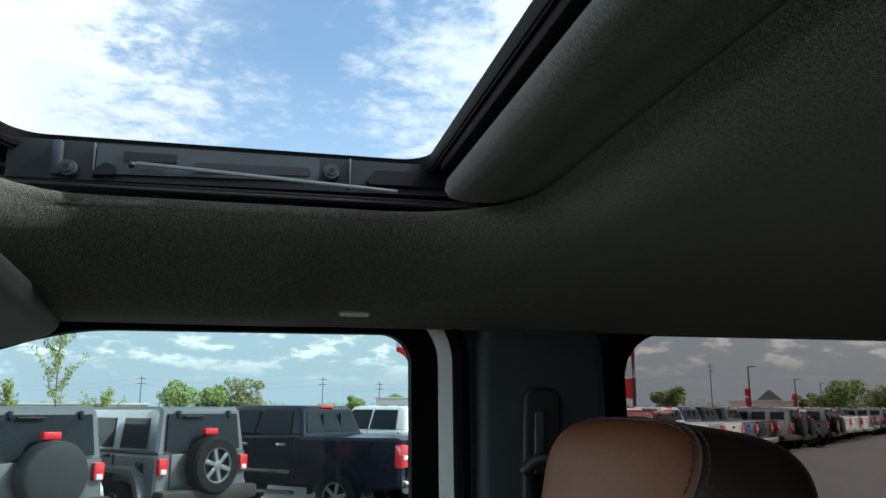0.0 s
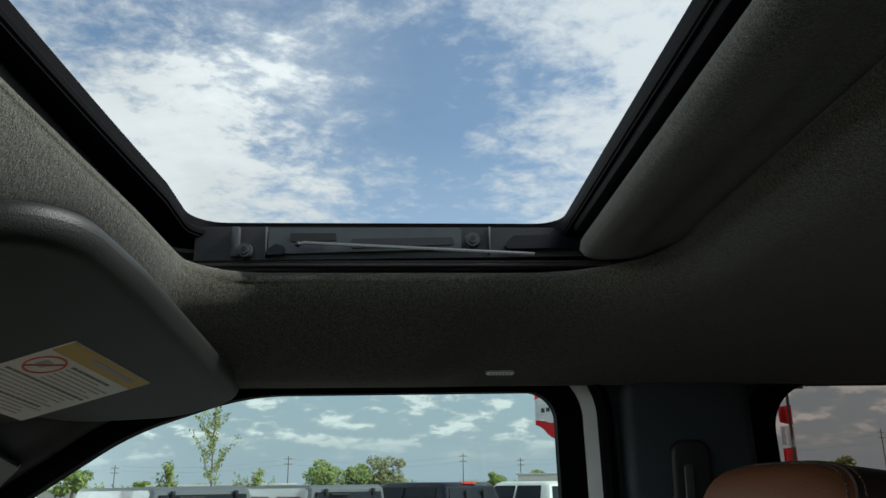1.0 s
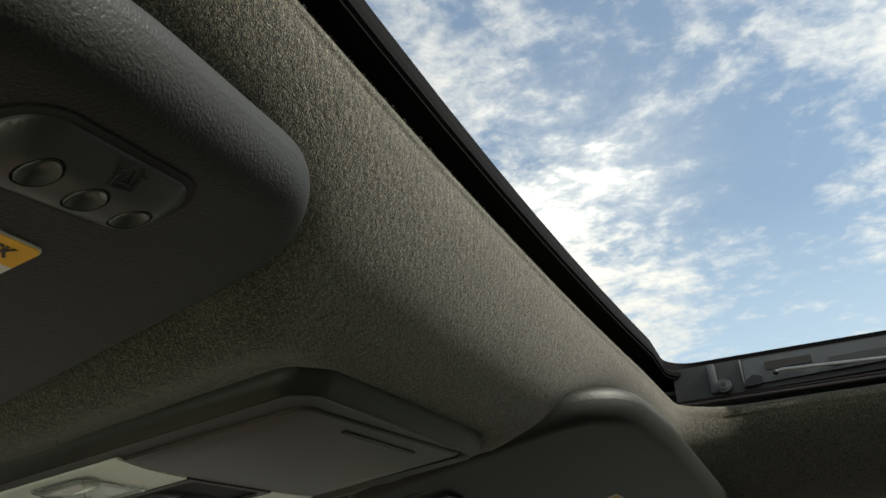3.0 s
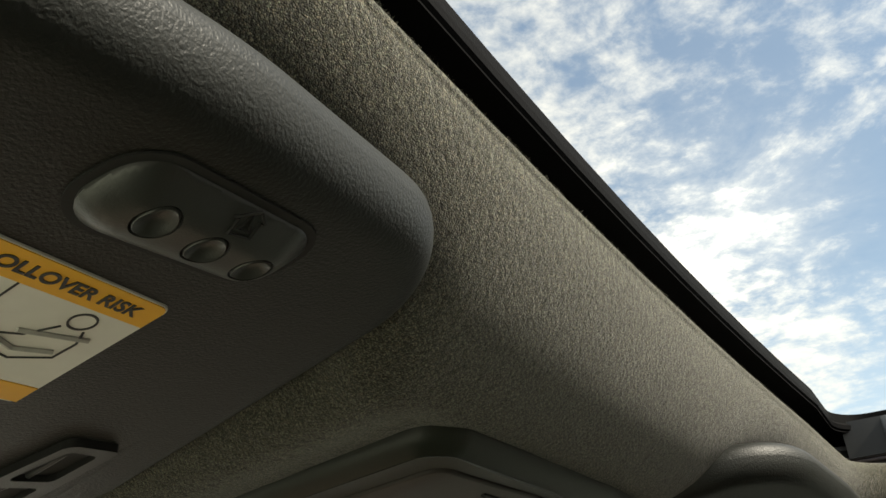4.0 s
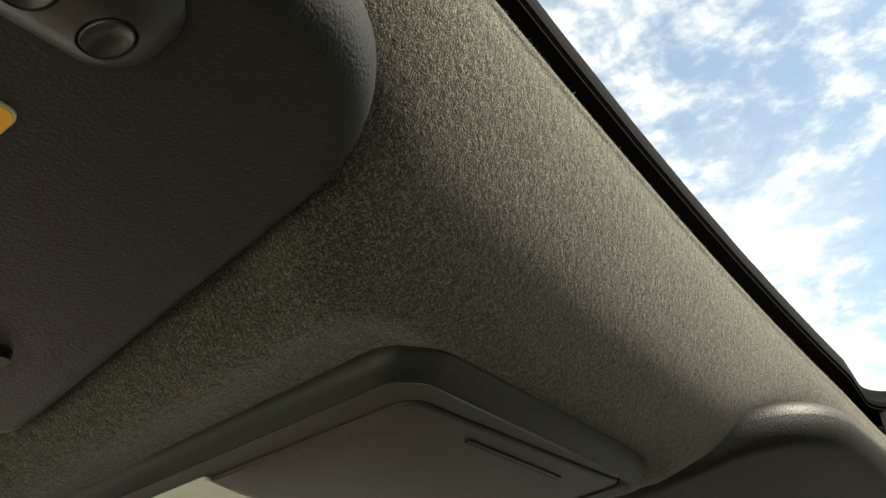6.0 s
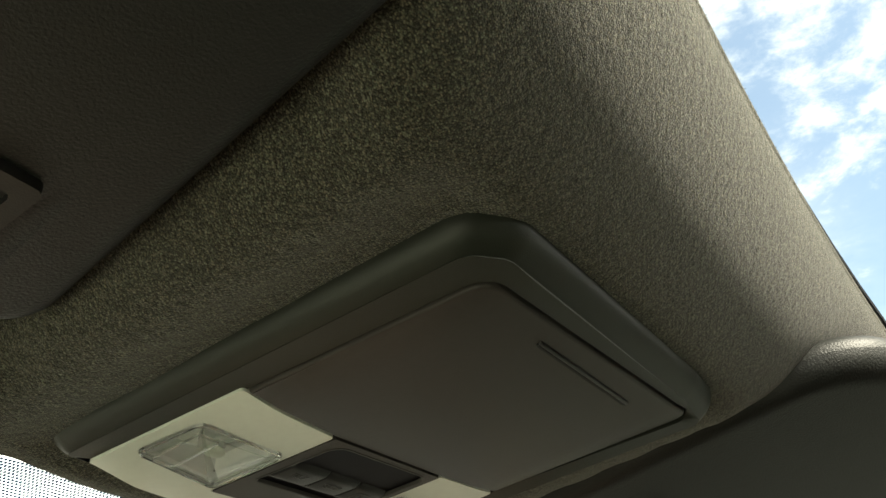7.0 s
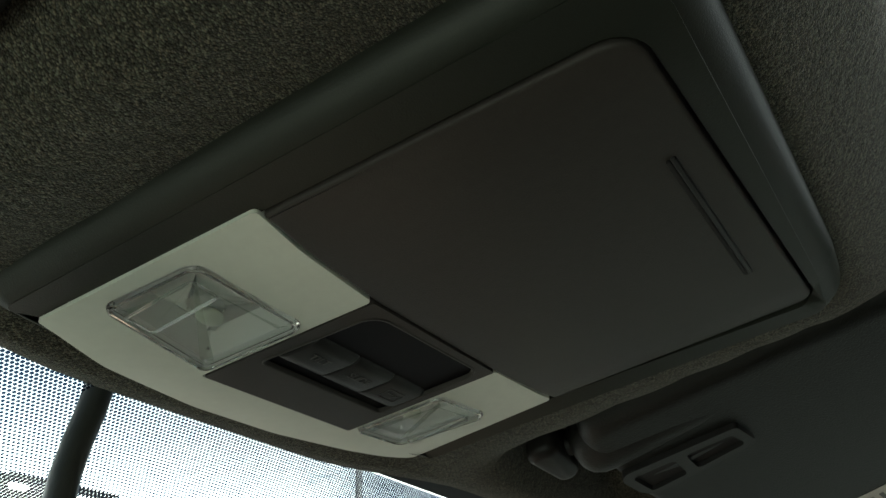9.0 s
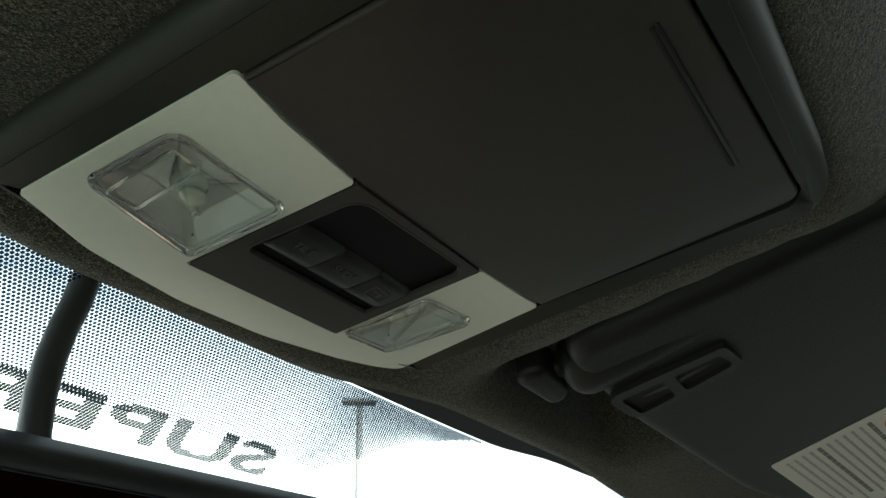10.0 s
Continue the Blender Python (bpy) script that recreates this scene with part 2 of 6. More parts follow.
BEZEL = material("pale_grey_plastic", (0.76, 0.795, 0.71), rough=0.36, vary=0.05, scale=240, bump=0.00005, bump_scale=1400, stain=0.06)
TRIM_GREY = material("stone_grey_plastic", (0.27, 0.28, 0.27), rough=0.5, vary=0.08, scale=200, bump=0.0002, bump_scale=900)
WHITE_PAINT = material("white_car_paint", (0.74, 0.75, 0.72), rough=0.25, vary=0.04, scale=40, coat=0.6, stain=0.05)
# the white car paint again, raised to carry daylight on the sash
SASH_LIT = material("white_paint_lit", (0.86, 0.88, 0.82), rough=0.3, vary=0.03, scale=40, stain=0.05)
STEEL = material("galvanised_steel", (0.055, 0.060, 0.064), rough=0.45, metal=0.35, vary=0.18, scale=90, stain=0.2, stain_scale=20)
STEEL_DARK = material("dark_coated_steel", (0.016, 0.017, 0.018), rough=0.5, metal=0.1, vary=0.2, scale=90)
ROD = material("bright_rod", (0.30, 0.30, 0.30), rough=0.3, metal=0.9, vary=0.08, scale=100)
DASH = material("brown_dash_vinyl", (0.19, 0.142, 0.105), rough=0.6, vary=0.1, scale=120, bump=0.0006, bump_scale=500)
MAROON = material("brown_black_rubber", (0.035, 0.026, 0.027), rough=0.5, vary=0.15, scale=120)
LEATHER_DARK = material("dark_brown_leather", (0.026, 0.016, 0.011), rough=0.5, vary=0.14, scale=160, bump=0.0004, bump_scale=520, stain=0.18, stain_scale=12)
STEM = material("soft_black_plastic", (0.045, 0.048, 0.04), rough=0.45, vary=0.1, scale=200, bump=0.0001, bump_scale=1500)
LEATHER = material("saddle_leather", (0.105, 0.037, 0.0125), rough=0.55, spec=0.3, vary=0.14, scale=160, bump=0.0004, bump_scale=520, stain=0.18, stain_scale=12)
DOOR_TRIM = material("dark_door_trim", (0.040, 0.042, 0.040), rough=0.55, spec=0.25, vary=0.1, scale=200, bump=0.0002, bump_scale=1100)
THREAD = material("dark_thread", (0.05, 0.035, 0.025), rough=0.8, vary=0.2, scale=300)
PAPER = material("label_paper", (0.70, 0.68, 0.62), rough=0.5, vary=0.05, scale=150, stain=0.05)
PAPER_YELLOW = material("label_amber", (0.80, 0.40, 0.015), rough=0.45, vary=0.05, scale=150)
PAPER_OCHRE = material("label_ochre", (0.52, 0.34, 0.07), rough=0.5, vary=0.06, scale=150)
INK = material("label_ink", (0.03, 0.03, 0.03), rough=0.6, vary=0.1, scale=200)
INK_GREY = material("label_ink_grey", (0.40, 0.385, 0.35), rough=0.6, vary=0.15, scale=300)
INK_RED = material("label_ink_red", (0.62, 0.11, 0.06), rough=0.6, vary=0.1, scale=200)
MARK = material("faint_print", (0.17, 0.17, 0.165), rough=0.6, vary=0.1, scale=200)
FRIT_DOT = glass_material("ceramic_dots", (0.010, 0.024, 0.050), rough=0.5, reflect=0.02)
FRIT = material("ceramic_frit", (0.010, 0.014, 0.022), rough=0.5, vary=0.1, scale=300)
REFLECTOR = material("lamp_reflector", (0.82, 0.82, 0.82), rough=0.3, vary=0.10, scale=60)
PILLAR = material("slate_pillar_plastic", (0.030, 0.038, 0.041), rough=0.5, spec=0.3, vary=0.1, scale=220, bump=0.00015, bump_scale=1200)
LINT = material("cloth_lint", (0.17, 0.165, 0.14), rough=1.0, spec=0.05, vary=0.3, scale=900)
STICKER = bpy.data.materials.new("amber_sticker_film")
STICKER.use_nodes = True
_n = STICKER.node_tree.nodes
_p, _t, _x = _n["Principled BSDF"], _n.new("ShaderNodeBsdfTranslucent"), _n.new("ShaderNodeMixShader")
_p.inputs["Base Color"].default_value, _t.inputs[0].default_value = (0.75, 0.52, 0.22, 1), (0.95, 0.75, 0.42, 1)
_x.inputs[0].default_value = 0.65
for _a, _b in ((_p.outputs[0], _x.inputs[1]), (_t.outputs[0], _x.inputs[2]), (_x.outputs[0], _n["Material Output"].inputs[0])):
    STICKER.node_tree.links.new(_a, _b)
GLASS_CLEAR = glass_material("window_glass", (0.79, 0.84, 0.82), reflect=0.012)
GLASS_PRIVACY = glass_material("privacy_glass", (0.50, 0.455, 0.43), reflect=0.012)
GLASS_SHIELD = glass_material("windshield_glass", (0.92, 0.96, 0.95), reflect=0.05, dust=0.05)


LENS = glass_material("clear_lens", (0.95, 0.97, 0.95), rough=0.02, reflect=0.07)

ACRYLIC = bpy.data.materials.new("clear_acrylic")
ACRYLIC.use_nodes = True
_p = ACRYLIC.node_tree.nodes["Principled BSDF"]
_p.inputs["Base Color"].default_value = (0.97, 0.98, 0.97, 1)
_p.inputs["Transmission Weight"].default_value, _p.inputs["IOR"].default_value, _p.inputs["Roughness"].default_value = 1.0, 1.49, 0.04

# ---------------------------------------------------------------- mesh helpers


def part(name, bm, mat, parent=None, label="", smooth=True, angle=0.7):
    """Links a bmesh as one mesh object under a thing or part."""
    me = bpy.data.meshes.new(name)
    bmesh.ops.recalc_face_normals(bm, faces=bm.faces)
    bm.to_mesh(me)
    bm.free()
    me.materials.append(mat)
    if smooth:
        for p in me.polygons:
            p.use_smooth = True
        me.set_sharp_from_angle(angle=angle)
    ob = new(name, me)
    if parent is not None:
        ob.parent = parent
    if label:
        ob["label"] = label
    return ob


def empty(name, at=(0, 0, 0), label="", category="", group="", kind=""):
    ob = new(name)
    ob.location = at
    ob.empty_display_size = 0.05
    return tagged(ob, label, category, group, kind)


def under(parent, ob):
    """Puts ob under parent, leaving it where it is."""
    ob.parent = parent
    ob.matrix_parent_inverse = parent.matrix_basis.inverted()
    return ob


def box(bm, c, s, bevel=0.0, m=None, seg=2):
    r = bmesh.ops.create_cube(bm, size=1.0)
    vs = r["verts"]
    bmesh.ops.scale(bm, vec=s, verts=vs)
    if bevel:
        es = list({e for v in vs for e in v.link_edges})
        r2 = bmesh.ops.bevel(bm, geom=es, offset=bevel, segments=seg, affect="EDGES", profile=0.5)
        vs = list({v for f in r2["faces"] for v in f.verts} | {v for v in vs if v.is_valid})
    bmesh.ops.translate(bm, vec=c, verts=vs)
    if m is not None:
        bmesh.ops.transform(bm, matrix=m, verts=vs)
    return vs


def turned(s, e, t):
    """The way from s to e, turned by the share t of their angle."""
    a = math.atan2(s.x * e.y - s.y * e.x, s.dot(e)) * t
    return Vector((s.x * math.cos(a) - s.y * math.sin(a), s.x * math.sin(a) + s.y * math.cos(a)))


def rounded(pts, radii, n=8):
    """A closed outline with its corners rounded."""
    out = []
    k = len(pts)
    radii = radii if isinstance(radii, (list, tuple)) else [radii] * k
    for i in range(k):
        p, a, b = Vector(pts[i]), Vector(pts[i - 1]), Vector(pts[(i + 1) % k])
        r = radii[i]
        if r <= 0:
            out.append(p)
            continue
        u, v = (a - p).normalized(), (b - p).normalized()
        ang = u.angle(v)
        d = min(r / math.tan(ang / 2), 0.49 * (a - p).length, 0.49 * (b - p).length)
        r = d * math.tan(ang / 2)
        c = p + (u + v).normalized() * (r / math.sin(ang / 2))
        s, e = p + u * d - c, p + v * d - c
        for j in range(n + 1):
            out.append(c + turned(s, e, j / n))
    return out


def inset(pts, d):
    """The outline moved inwards by d (outwards: minus)."""
    area = sum(a.x * b.y - b.x * a.y for a, b in zip(pts, pts[1:] + pts[:1]))
    sgn = 1 if area > 0 else -1
    res = []
    k = len(pts)
    for i in range(k):
        a, p, b = pts[i - 1], pts[i], pts[(i + 1) % k]
        e1, e2 = (p - a), (b - p)
        n1 = Vector((-e1.y, e1.x)).normalized() * sgn if e1.length > 1e-9 else Vector((0, 0))
        n2 = Vector((-e2.y, e2.x)).normalized() * sgn if e2.length > 1e-9 else Vector((0, 0))
        nn = n1 + n2
        nn = nn.normalized() if nn.length > 1e-6 else n1
        c = max(0.5, nn.dot(n1))
        res.append(p + nn * (d / c))
    return res


def rings(bm, loops, cap_first=True, cap_last=True, close=True):
    """Skins a stack of closed loops of 3D points with faces."""
    vv = [[bm.verts.new(p) for p in lp] for lp in loops]
    k = len(loops[0])
    for a, b in zip(vv, vv[1:]):
        for i in range(k if close else k - 1):
            j = (i + 1) % k
            bm.faces.new((a[i], a[j], b[j], b[i]))
    if cap_first:
        bm.faces.new(vv[0])
    if cap_last:
        bm.faces.new(list(reversed(vv[-1])))
    return vv


def pad(bm, outline, place, thick, r, n=5, r_top=None, power=2.0):
    """A cushion-like slab: outline in the plane, place(x, y, h) gives the 3D point h off the plane."""
    loops = []
    for j in range(n + 1):
        t = math.pi / 2 * j / n
        u = math.sin(t)
        loops.append([place(p.x, p.y, r * (1 - math.sqrt(max(0.0, 1 - u ** power)))) for p in inset(outline, r * (1 - u))])
    r2 = r_top if r_top is not None else r
    for j in range(n + 1):
        t = math.pi / 2 * j / n
        loops.append([place(p.x, p.y, thick - r2 + r2 * math.sin(t)) for p in inset(outline, r2 * (1 - math.cos(t)))])
    return rings(bm, loops)


def plate(bm, outlines, place, h0, h1):
    """A flat sheet with holes (the first outline is the outer one) from height h0 to h1."""
    tmp = bmesh.new()
    for o in outlines:
        vs = [tmp.verts.new((p[0], p[1], 0)) for p in o]
        for a, b in zip(vs, vs[1:] + vs[:1]):
            tmp.edges.new((a, b))
    bmesh.ops.triangle_fill(tmp, use_beauty=True, use_dissolve=False, edges=tmp.edges[:])
    tmp.verts.index_update()
    lo = [bm.verts.new(place(v.co.x, v.co.y, h0)) for v in tmp.verts]
    hi = [bm.verts.new(place(v.co.x, v.co.y, h1)) for v in tmp.verts]
    for f in tmp.faces:
        ix = [v.index for v in f.verts]
        bm.faces.new([lo[i] for i in ix])
        bm.faces.new([hi[i] for i in reversed(ix)])
    for e in tmp.edges:
        if len(e.link_faces) == 1:
            a, b = e.verts[0].index, e.verts[1].index
            bm.faces.new((lo[a], lo[b], hi[b], hi[a]))
    tmp.free()


def tube(bm, pts, radius, seg=10, cap=True):
    """A round bar along points; radius may be a list."""
    pts = [Vector(p) for p in pts]
    rr = radius if isinstance(radius, (list, tuple)) else [radius] * len(pts)
    loops, ref = [], None
    for i, p in enumerate(pts):
        d = (pts[min(i + 1, len(pts) - 1)] - pts[max(i - 1, 0)]).normalized()
        if ref is None:
            ref = d.orthogonal().normalized()
        ref = (ref - d * ref.dot(d)).normalized()
        side = d.cross(ref)
        loops.append([p + (ref * math.cos(2 * math.pi * j / seg) + side * math.sin(2 * math.pi * j / seg)) * rr[i] for j in range(seg)])
    rings(bm, loops, cap, cap)


def ball(bm, c, s, u=16, v=10, m=None):
    r = bmesh.ops.create_uvsphere(bm, u_segments=u, v_segments=v, radius=1.0)
    bmesh.ops.scale(bm, vec=s, verts=r["verts"])
    bmesh.ops.translate(bm, vec=c, verts=r["verts"])
    if m is not None:
        bmesh.ops.transform(bm, matrix=m, verts=r["verts"])
    return r["verts"]


def lettering(name, text, size, m, mat, parent, depth=0.0002, label="", bold=0.0):
    """Flat built-in letters turned into a mesh."""
    cu = bpy.data.curves.new(name, "FONT")
    cu.body, cu.size, cu.extrude, cu.offset = text, size, depth, bold
    cu.align_x, cu.align_y = "CENTER", "CENTER"
    tmp = bpy.data.objects.new(name, cu)
    me = bpy.data.meshes.new_from_object(tmp)
    bpy.data.objects.remove(tmp)
    me.materials.append(mat)
    ob = new(name, me)
    me.transform(m)
    ob.parent = parent
    if label:
        ob["label"] = label
    return ob


def smooth01(t):
    t = np.clip(t, 0.0, 1.0)
    return t * t * (3 - 2 * t)


V2 = lambda *ps: [Vector(p) for p in ps]

from mathutils.geometry import intersect_point_tri_2d
# ---------------------------------------------------------------- ground and cabin shell


bm = bmesh.new()
bmesh.ops.create_grid(bm, x_segments=4, y_segments=4, size=1500)
bmesh.ops.translate(bm, vec=(0, 0, GROUND), verts=bm.verts)
ASPHALT = material("worn_asphalt", (0.125, 0.119, 0.110), rough=0.9, vary=0.15, scale=3.0, bump=0.004, bump_scale=60, stain=0.3, stain_scale=0.15)
tagged(part("ground", bm, ASPHALT, smooth=False), "sunlit worn grey asphalt of a car lot", "ground", kind="structure")
# unseen pale green slab, added to bounce light through the open driver window
bm = bmesh.new()
box(bm, (0, -2.45, GROUND + 0.05), (40.0, 3.1, 0.12), 0.02)
BOUNCE_SLAB = material("pale_green_bounce", (0.53, 0.57, 0.46), rough=0.88, vary=0.14, scale=2.0, bump=0.003, bump_scale=70, stain=0.25, stain_scale=0.4)
tagged(part("pavement", bm, BOUNCE_SLAB, smooth=False), "unseen pale slab added to bounce light in at the driver window", "pavement", kind="structure")

X0, X1, YS = 0.2930, 0.775, 0.490      # opening of the headliner
LIP = 1.644


def front_bow(x, y):
    """The front edge of the opening sweeps back towards both corners."""
    return 0.10 * np.asarray(y) ** 2 * smooth01((0.52 - np.asarray(x)) / 0.18)


def lip_crown(x, y):
    """The front lip rises towards the middle of the car."""
    return 0.012 * np.maximum(0, 1 - (np.asarray(y) / 0.44) ** 2) * smooth01((0.44 - np.asarray(x)) / 0.12)


def roof_rise(x, y):
    """The crown of the roof skin before the opening."""
    return float(0.014 * max(0.0, 1 - (y / 0.5) ** 2) * smooth01((0.48 - x) / 0.16))


def opening_distance(x, y):
    """Distance outwards from the rounded opening."""
    cx, hx = (X0 + X1) / 2, (X1 - X0) / 2
    r = np.where(x < cx, 0.065, 0.13)
    x = x - front_bow(x, y)
    qx, qy = np.abs(x - cx) - hx + r, np.abs(y) - YS + r
    return np.hypot(np.maximum(qx, 0), np.maximum(qy, 0)) + np.minimum(np.maximum(qx, qy), 0) - r


def header_x(y):
    """The windshield header, swept back towards the corners."""
    ay = np.abs(y)
    return -0.0305 + 0.0185 * smooth01((ay - 0.06) / 0.12) + 0.02 * np.maximum(ay - 0.14, 0) + 0.35 * np.maximum(ay - 0.30, 0) ** 2


def liner_z(x, y):
    ay = np.abs(y)
    seat = 1.580 + 0.191 * (x - 0.254) - 0.171 * (ay - 0.354)
    bulge = 1.536 + 0.15 * x
    w = smooth01((ay - 0.145) / (0.055 + 0.13 * smooth01((x - 0.19) / 0.11)))
    front = bulge * (1 - w) + seat * w
    rim = np.minimum(bulge, seat + 0.002)
    t = smooth01((x - header_x(y) - 0.010) / 0.035)
    front = rim * (1 - t) + front * t
    rear = 1.605 - 0.85 * np.maximum(ay - 0.35, 0) ** 2
    base = front + (rear - front) * smooth01((x - 0.30) / 0.25)
    # the cloth is cut out over the console
    base = base + 0.035 * smooth01((0.096 - ay) / 0.012) * smooth01((x + 0.004) / 0.012) * smooth01((0.202 - x) / 0.012)
    base = base + np.where(y < 0, 0.006, 0.0052) * smooth01((0.138 - ay) / 0.02) * smooth01((x + 0.021) / 0.012) * smooth01((0.226 - x) / 0.022)
    q = smooth01((ay - 0.45) / 0.15) * smooth01((0.62 - x) / 0.08)
    base = base * (1 - q) + np.minimum(base, 1.5435) * q
    # the hollow round the visor pivots
    base = base + 0.040 * smooth01((x - header_x(y) - 0.016) / 0.02) * smooth01((0.115 - x) / 0.04) * smooth01((ay - 0.172) / 0.03) * smooth01((0.37 - ay) / 0.06)
    k = np.clip(1 - opening_distance(x, y) / 0.088, 0, 1)
    p = 1.85 - 0.28 * smooth01((0.36 - x) / 0.06)
    g = 1 - np.maximum(0, 1 - k ** p) ** (1 / p)
    z = base + (LIP + lip_crown(x, y) - 0.009 * smooth01((ay - 0.30) / 0.17) - base) * g
    return z


def build_headliner():
    outline = rounded([(X0, -YS), (X1, -YS), (X1, YS), (X0, YS)], [0.065, 0.13, 0.13, 0.065], 14)
    pts = []
    for a, b in zip(outline, outline[1:] + outline[:1]):
        k = max(1, int((b - a).length / 0.008))
        pts += [a.lerp(b, i / k) for i in range(k)]
    for p in pts:
        p.x += float(front_bow(p.x, p.y))
    c = Vector(((X0 + X1) / 2, 0))
    outer = []
    for p in pts:
        d = (p - c).normalized()
        t = min([(0.617 / abs(d.y)) if abs(d.y) > 1e-6 else 9, ((2.3 - c.x) / d.x) if d.x > 1e-6 else 9])
        if d.x < -1e-6:
            lo, hi = 0.1, t
            for _ in range(40):
                mid = (lo + hi) / 2
                q = c + d * mid
                lo, hi = (mid, hi) if q.x > float(header_x(q.y)) else (lo, mid)
            t = min(t, hi)
        outer.append(c + d * t)
    P, Q = np.array([tuple(p) for p in pts]), np.array([tuple(p) for p in outer])
    us = np.linspace(0, 1, 84) ** 1.6
    loops = []
    nrm = (P - np.roll(P, 1, 0)) + (np.roll(P, -1, 0) - P)
    nrm = np.stack([nrm[:, 1], -nrm[:, 0]], 1)
    nrm /= np.linalg.norm(nrm, axis=1)[:, None]
    for off, up in ((0.020, 0.0115), (0.006, 0.0105), (0.001, 0.0085), (-0.0008, 0.0055), (-0.0006, 0.0025)):
        q = P + nrm * off
        loops.append([(x, y, LIP + float(lip_crown(x, y)) + up * (1 + 0.4 * float(smooth01(np.array((abs(y) - 0.30) / 0.17)))) - 0.002 - 0.009 * float(smooth01(np.array((abs(y) - 0.30) / 0.17)))) for x, y in q])
    for u in us:
        q = P * (1 - u) + Q * u
        zz = liner_z(q[:, 0], q[:, 1])
        loops.append([(x, y, z) for (x, y), z in zip(q, zz)])
    loops.append([(x, y, z + 0.012) for (x, y, z) in loops[-1]])
    bm = bmesh.new()
    rings(bm, loops, False, False)
    ob = part("headliner", bm, KNIT, angle=3.0)
    rnd = random.Random(17)
    fz = bmesh.new()
    for _ in range(9000):
        i = rnd.randrange(len(pts))
        a, b = P[i], P[(i + 1) % len(pts)]
        q = a + (b - a) * rnd.random()
        up = rnd.uniform(-0.001, 0.0105)
        drop = 0.009 * float(smooth01(np.array((abs(q[1]) - 0.30) / 0.17)))
        base = Vector((q[0], q[1], LIP + float(lip_crown(q[0], q[1])) + up - 0.002 - drop)) + Vector((nrm[i][0], nrm[i][1], 0)) * (-0.0004 + 0.0030 * max(0.0, up - 0.007) / 0.0035)
        out = Vector((-nrm[i][0], -nrm[i][1], 0)) + Vector((rnd.gauss(0, 0.5), rnd.gauss(0, 0.5), rnd.gauss(0.35, 0.5)))
        out = out.normalized() * rnd.uniform(0.0006, 0.0017)
        w = out.cross(Vector((rnd.gauss(0, 1), rnd.gauss(0, 1), rnd.gauss(0, 1)))).normalized() * 0.00009
        fz.faces.new([fz.verts.new(base - w), fz.verts.new(base + w), fz.verts.new(base + out)])
    tagged(part("lint", fz, LINT, ob, "fine cloth lint along the lip", smooth=False), kind="stuff")
    return tagged(ob, "charcoal knit cloth headliner moulded round the open sunroof", "headliner", kind="structure")


build_headliner()

# roof skin
bm = bmesh.new()
bow = [(0.2865 + 0.100 * y * y, y) for y in (0.40, 0.32, 0.24, 0.16, 0.08, 0.0, -0.08, -0.16, -0.24, -0.32, -0.40)]
hole = rounded([(0.301, -0.500), (0.688, -0.500), (0.688, 0.500), (0.301, 0.500)] + bow, [0.035, 0.028, 0.028, 0.035] + [0.0] * 11, 8)
plate(bm, [V2((-0.03, -0.55), (0.10, -0.665), (2.35, -0.665), (2.35, 0.665), (0.10, 0.665), (-0.03, 0.55)), inset(hole, -0.012)], lambda x, y, h: (x, y, 1.694 + h + roof_rise(x, y) - 0.05 * max(0, abs(y) - 0.55)), 0.0, 0.009)
tagged(part("roof_panel", bm, WHITE_PAINT, smooth=False), "white painted steel roof skin with a sunroof opening", "roof", kind="structure")


def wall_point(side):
    return lambda x, z, h: (x, side * (0.640 + h), z)


FRONT_WINDOW = rounded([(0.709, 1.02), (0.701, 1.541), (0.335, 1.539), (0.205, 1.496), (0.10, 1.426), (-0.20, 1.19), (-0.20, 1.02)], [0.03, 0.034, 0.30, 0.3, 0.3, 0.03, 0.03], 10)
REAR_WINDOW = rounded([(0.975, 1.02), (0.957, 1.547), (1.93, 1.550), (2.05, 1.02)], [0.03, 0.055, 0.10, 0.03], 10)
SHELL = V2((-0.95, -0.05), (2.36, -0.05), (2.36, 1.69), (0.10, 1.69), (0.045, 1.53), (0.030, 1.505), (-0.077, 1.432), (-0.30, 1.295), (-0.50, 1.162), (-0.80, 0.955), (-0.95, 0.85))


def side_wall(side, name, label):
    bm = bmesh.new()
    plate(bm, [SHELL, inset(FRONT_WINDOW, -0.058), inset(REAR_WINDOW, -0.03)], wall_point(side), 0.0, 0.03)
    return tagged(part(name, bm, PILLAR, smooth=False), label, "wall", kind="structure")


side_wall(1, "wall_right", "dark charcoal trim of the passenger side")
side_wall(-1, "wall_left", "dark charcoal trim of the driver side")


def band(outline, d0, d1, place, h0, h1):
    bm = bmesh.new()
    plate(bm, [inset(outline, -d1), inset(outline, -d0)], place, h0, h1)
    return bm


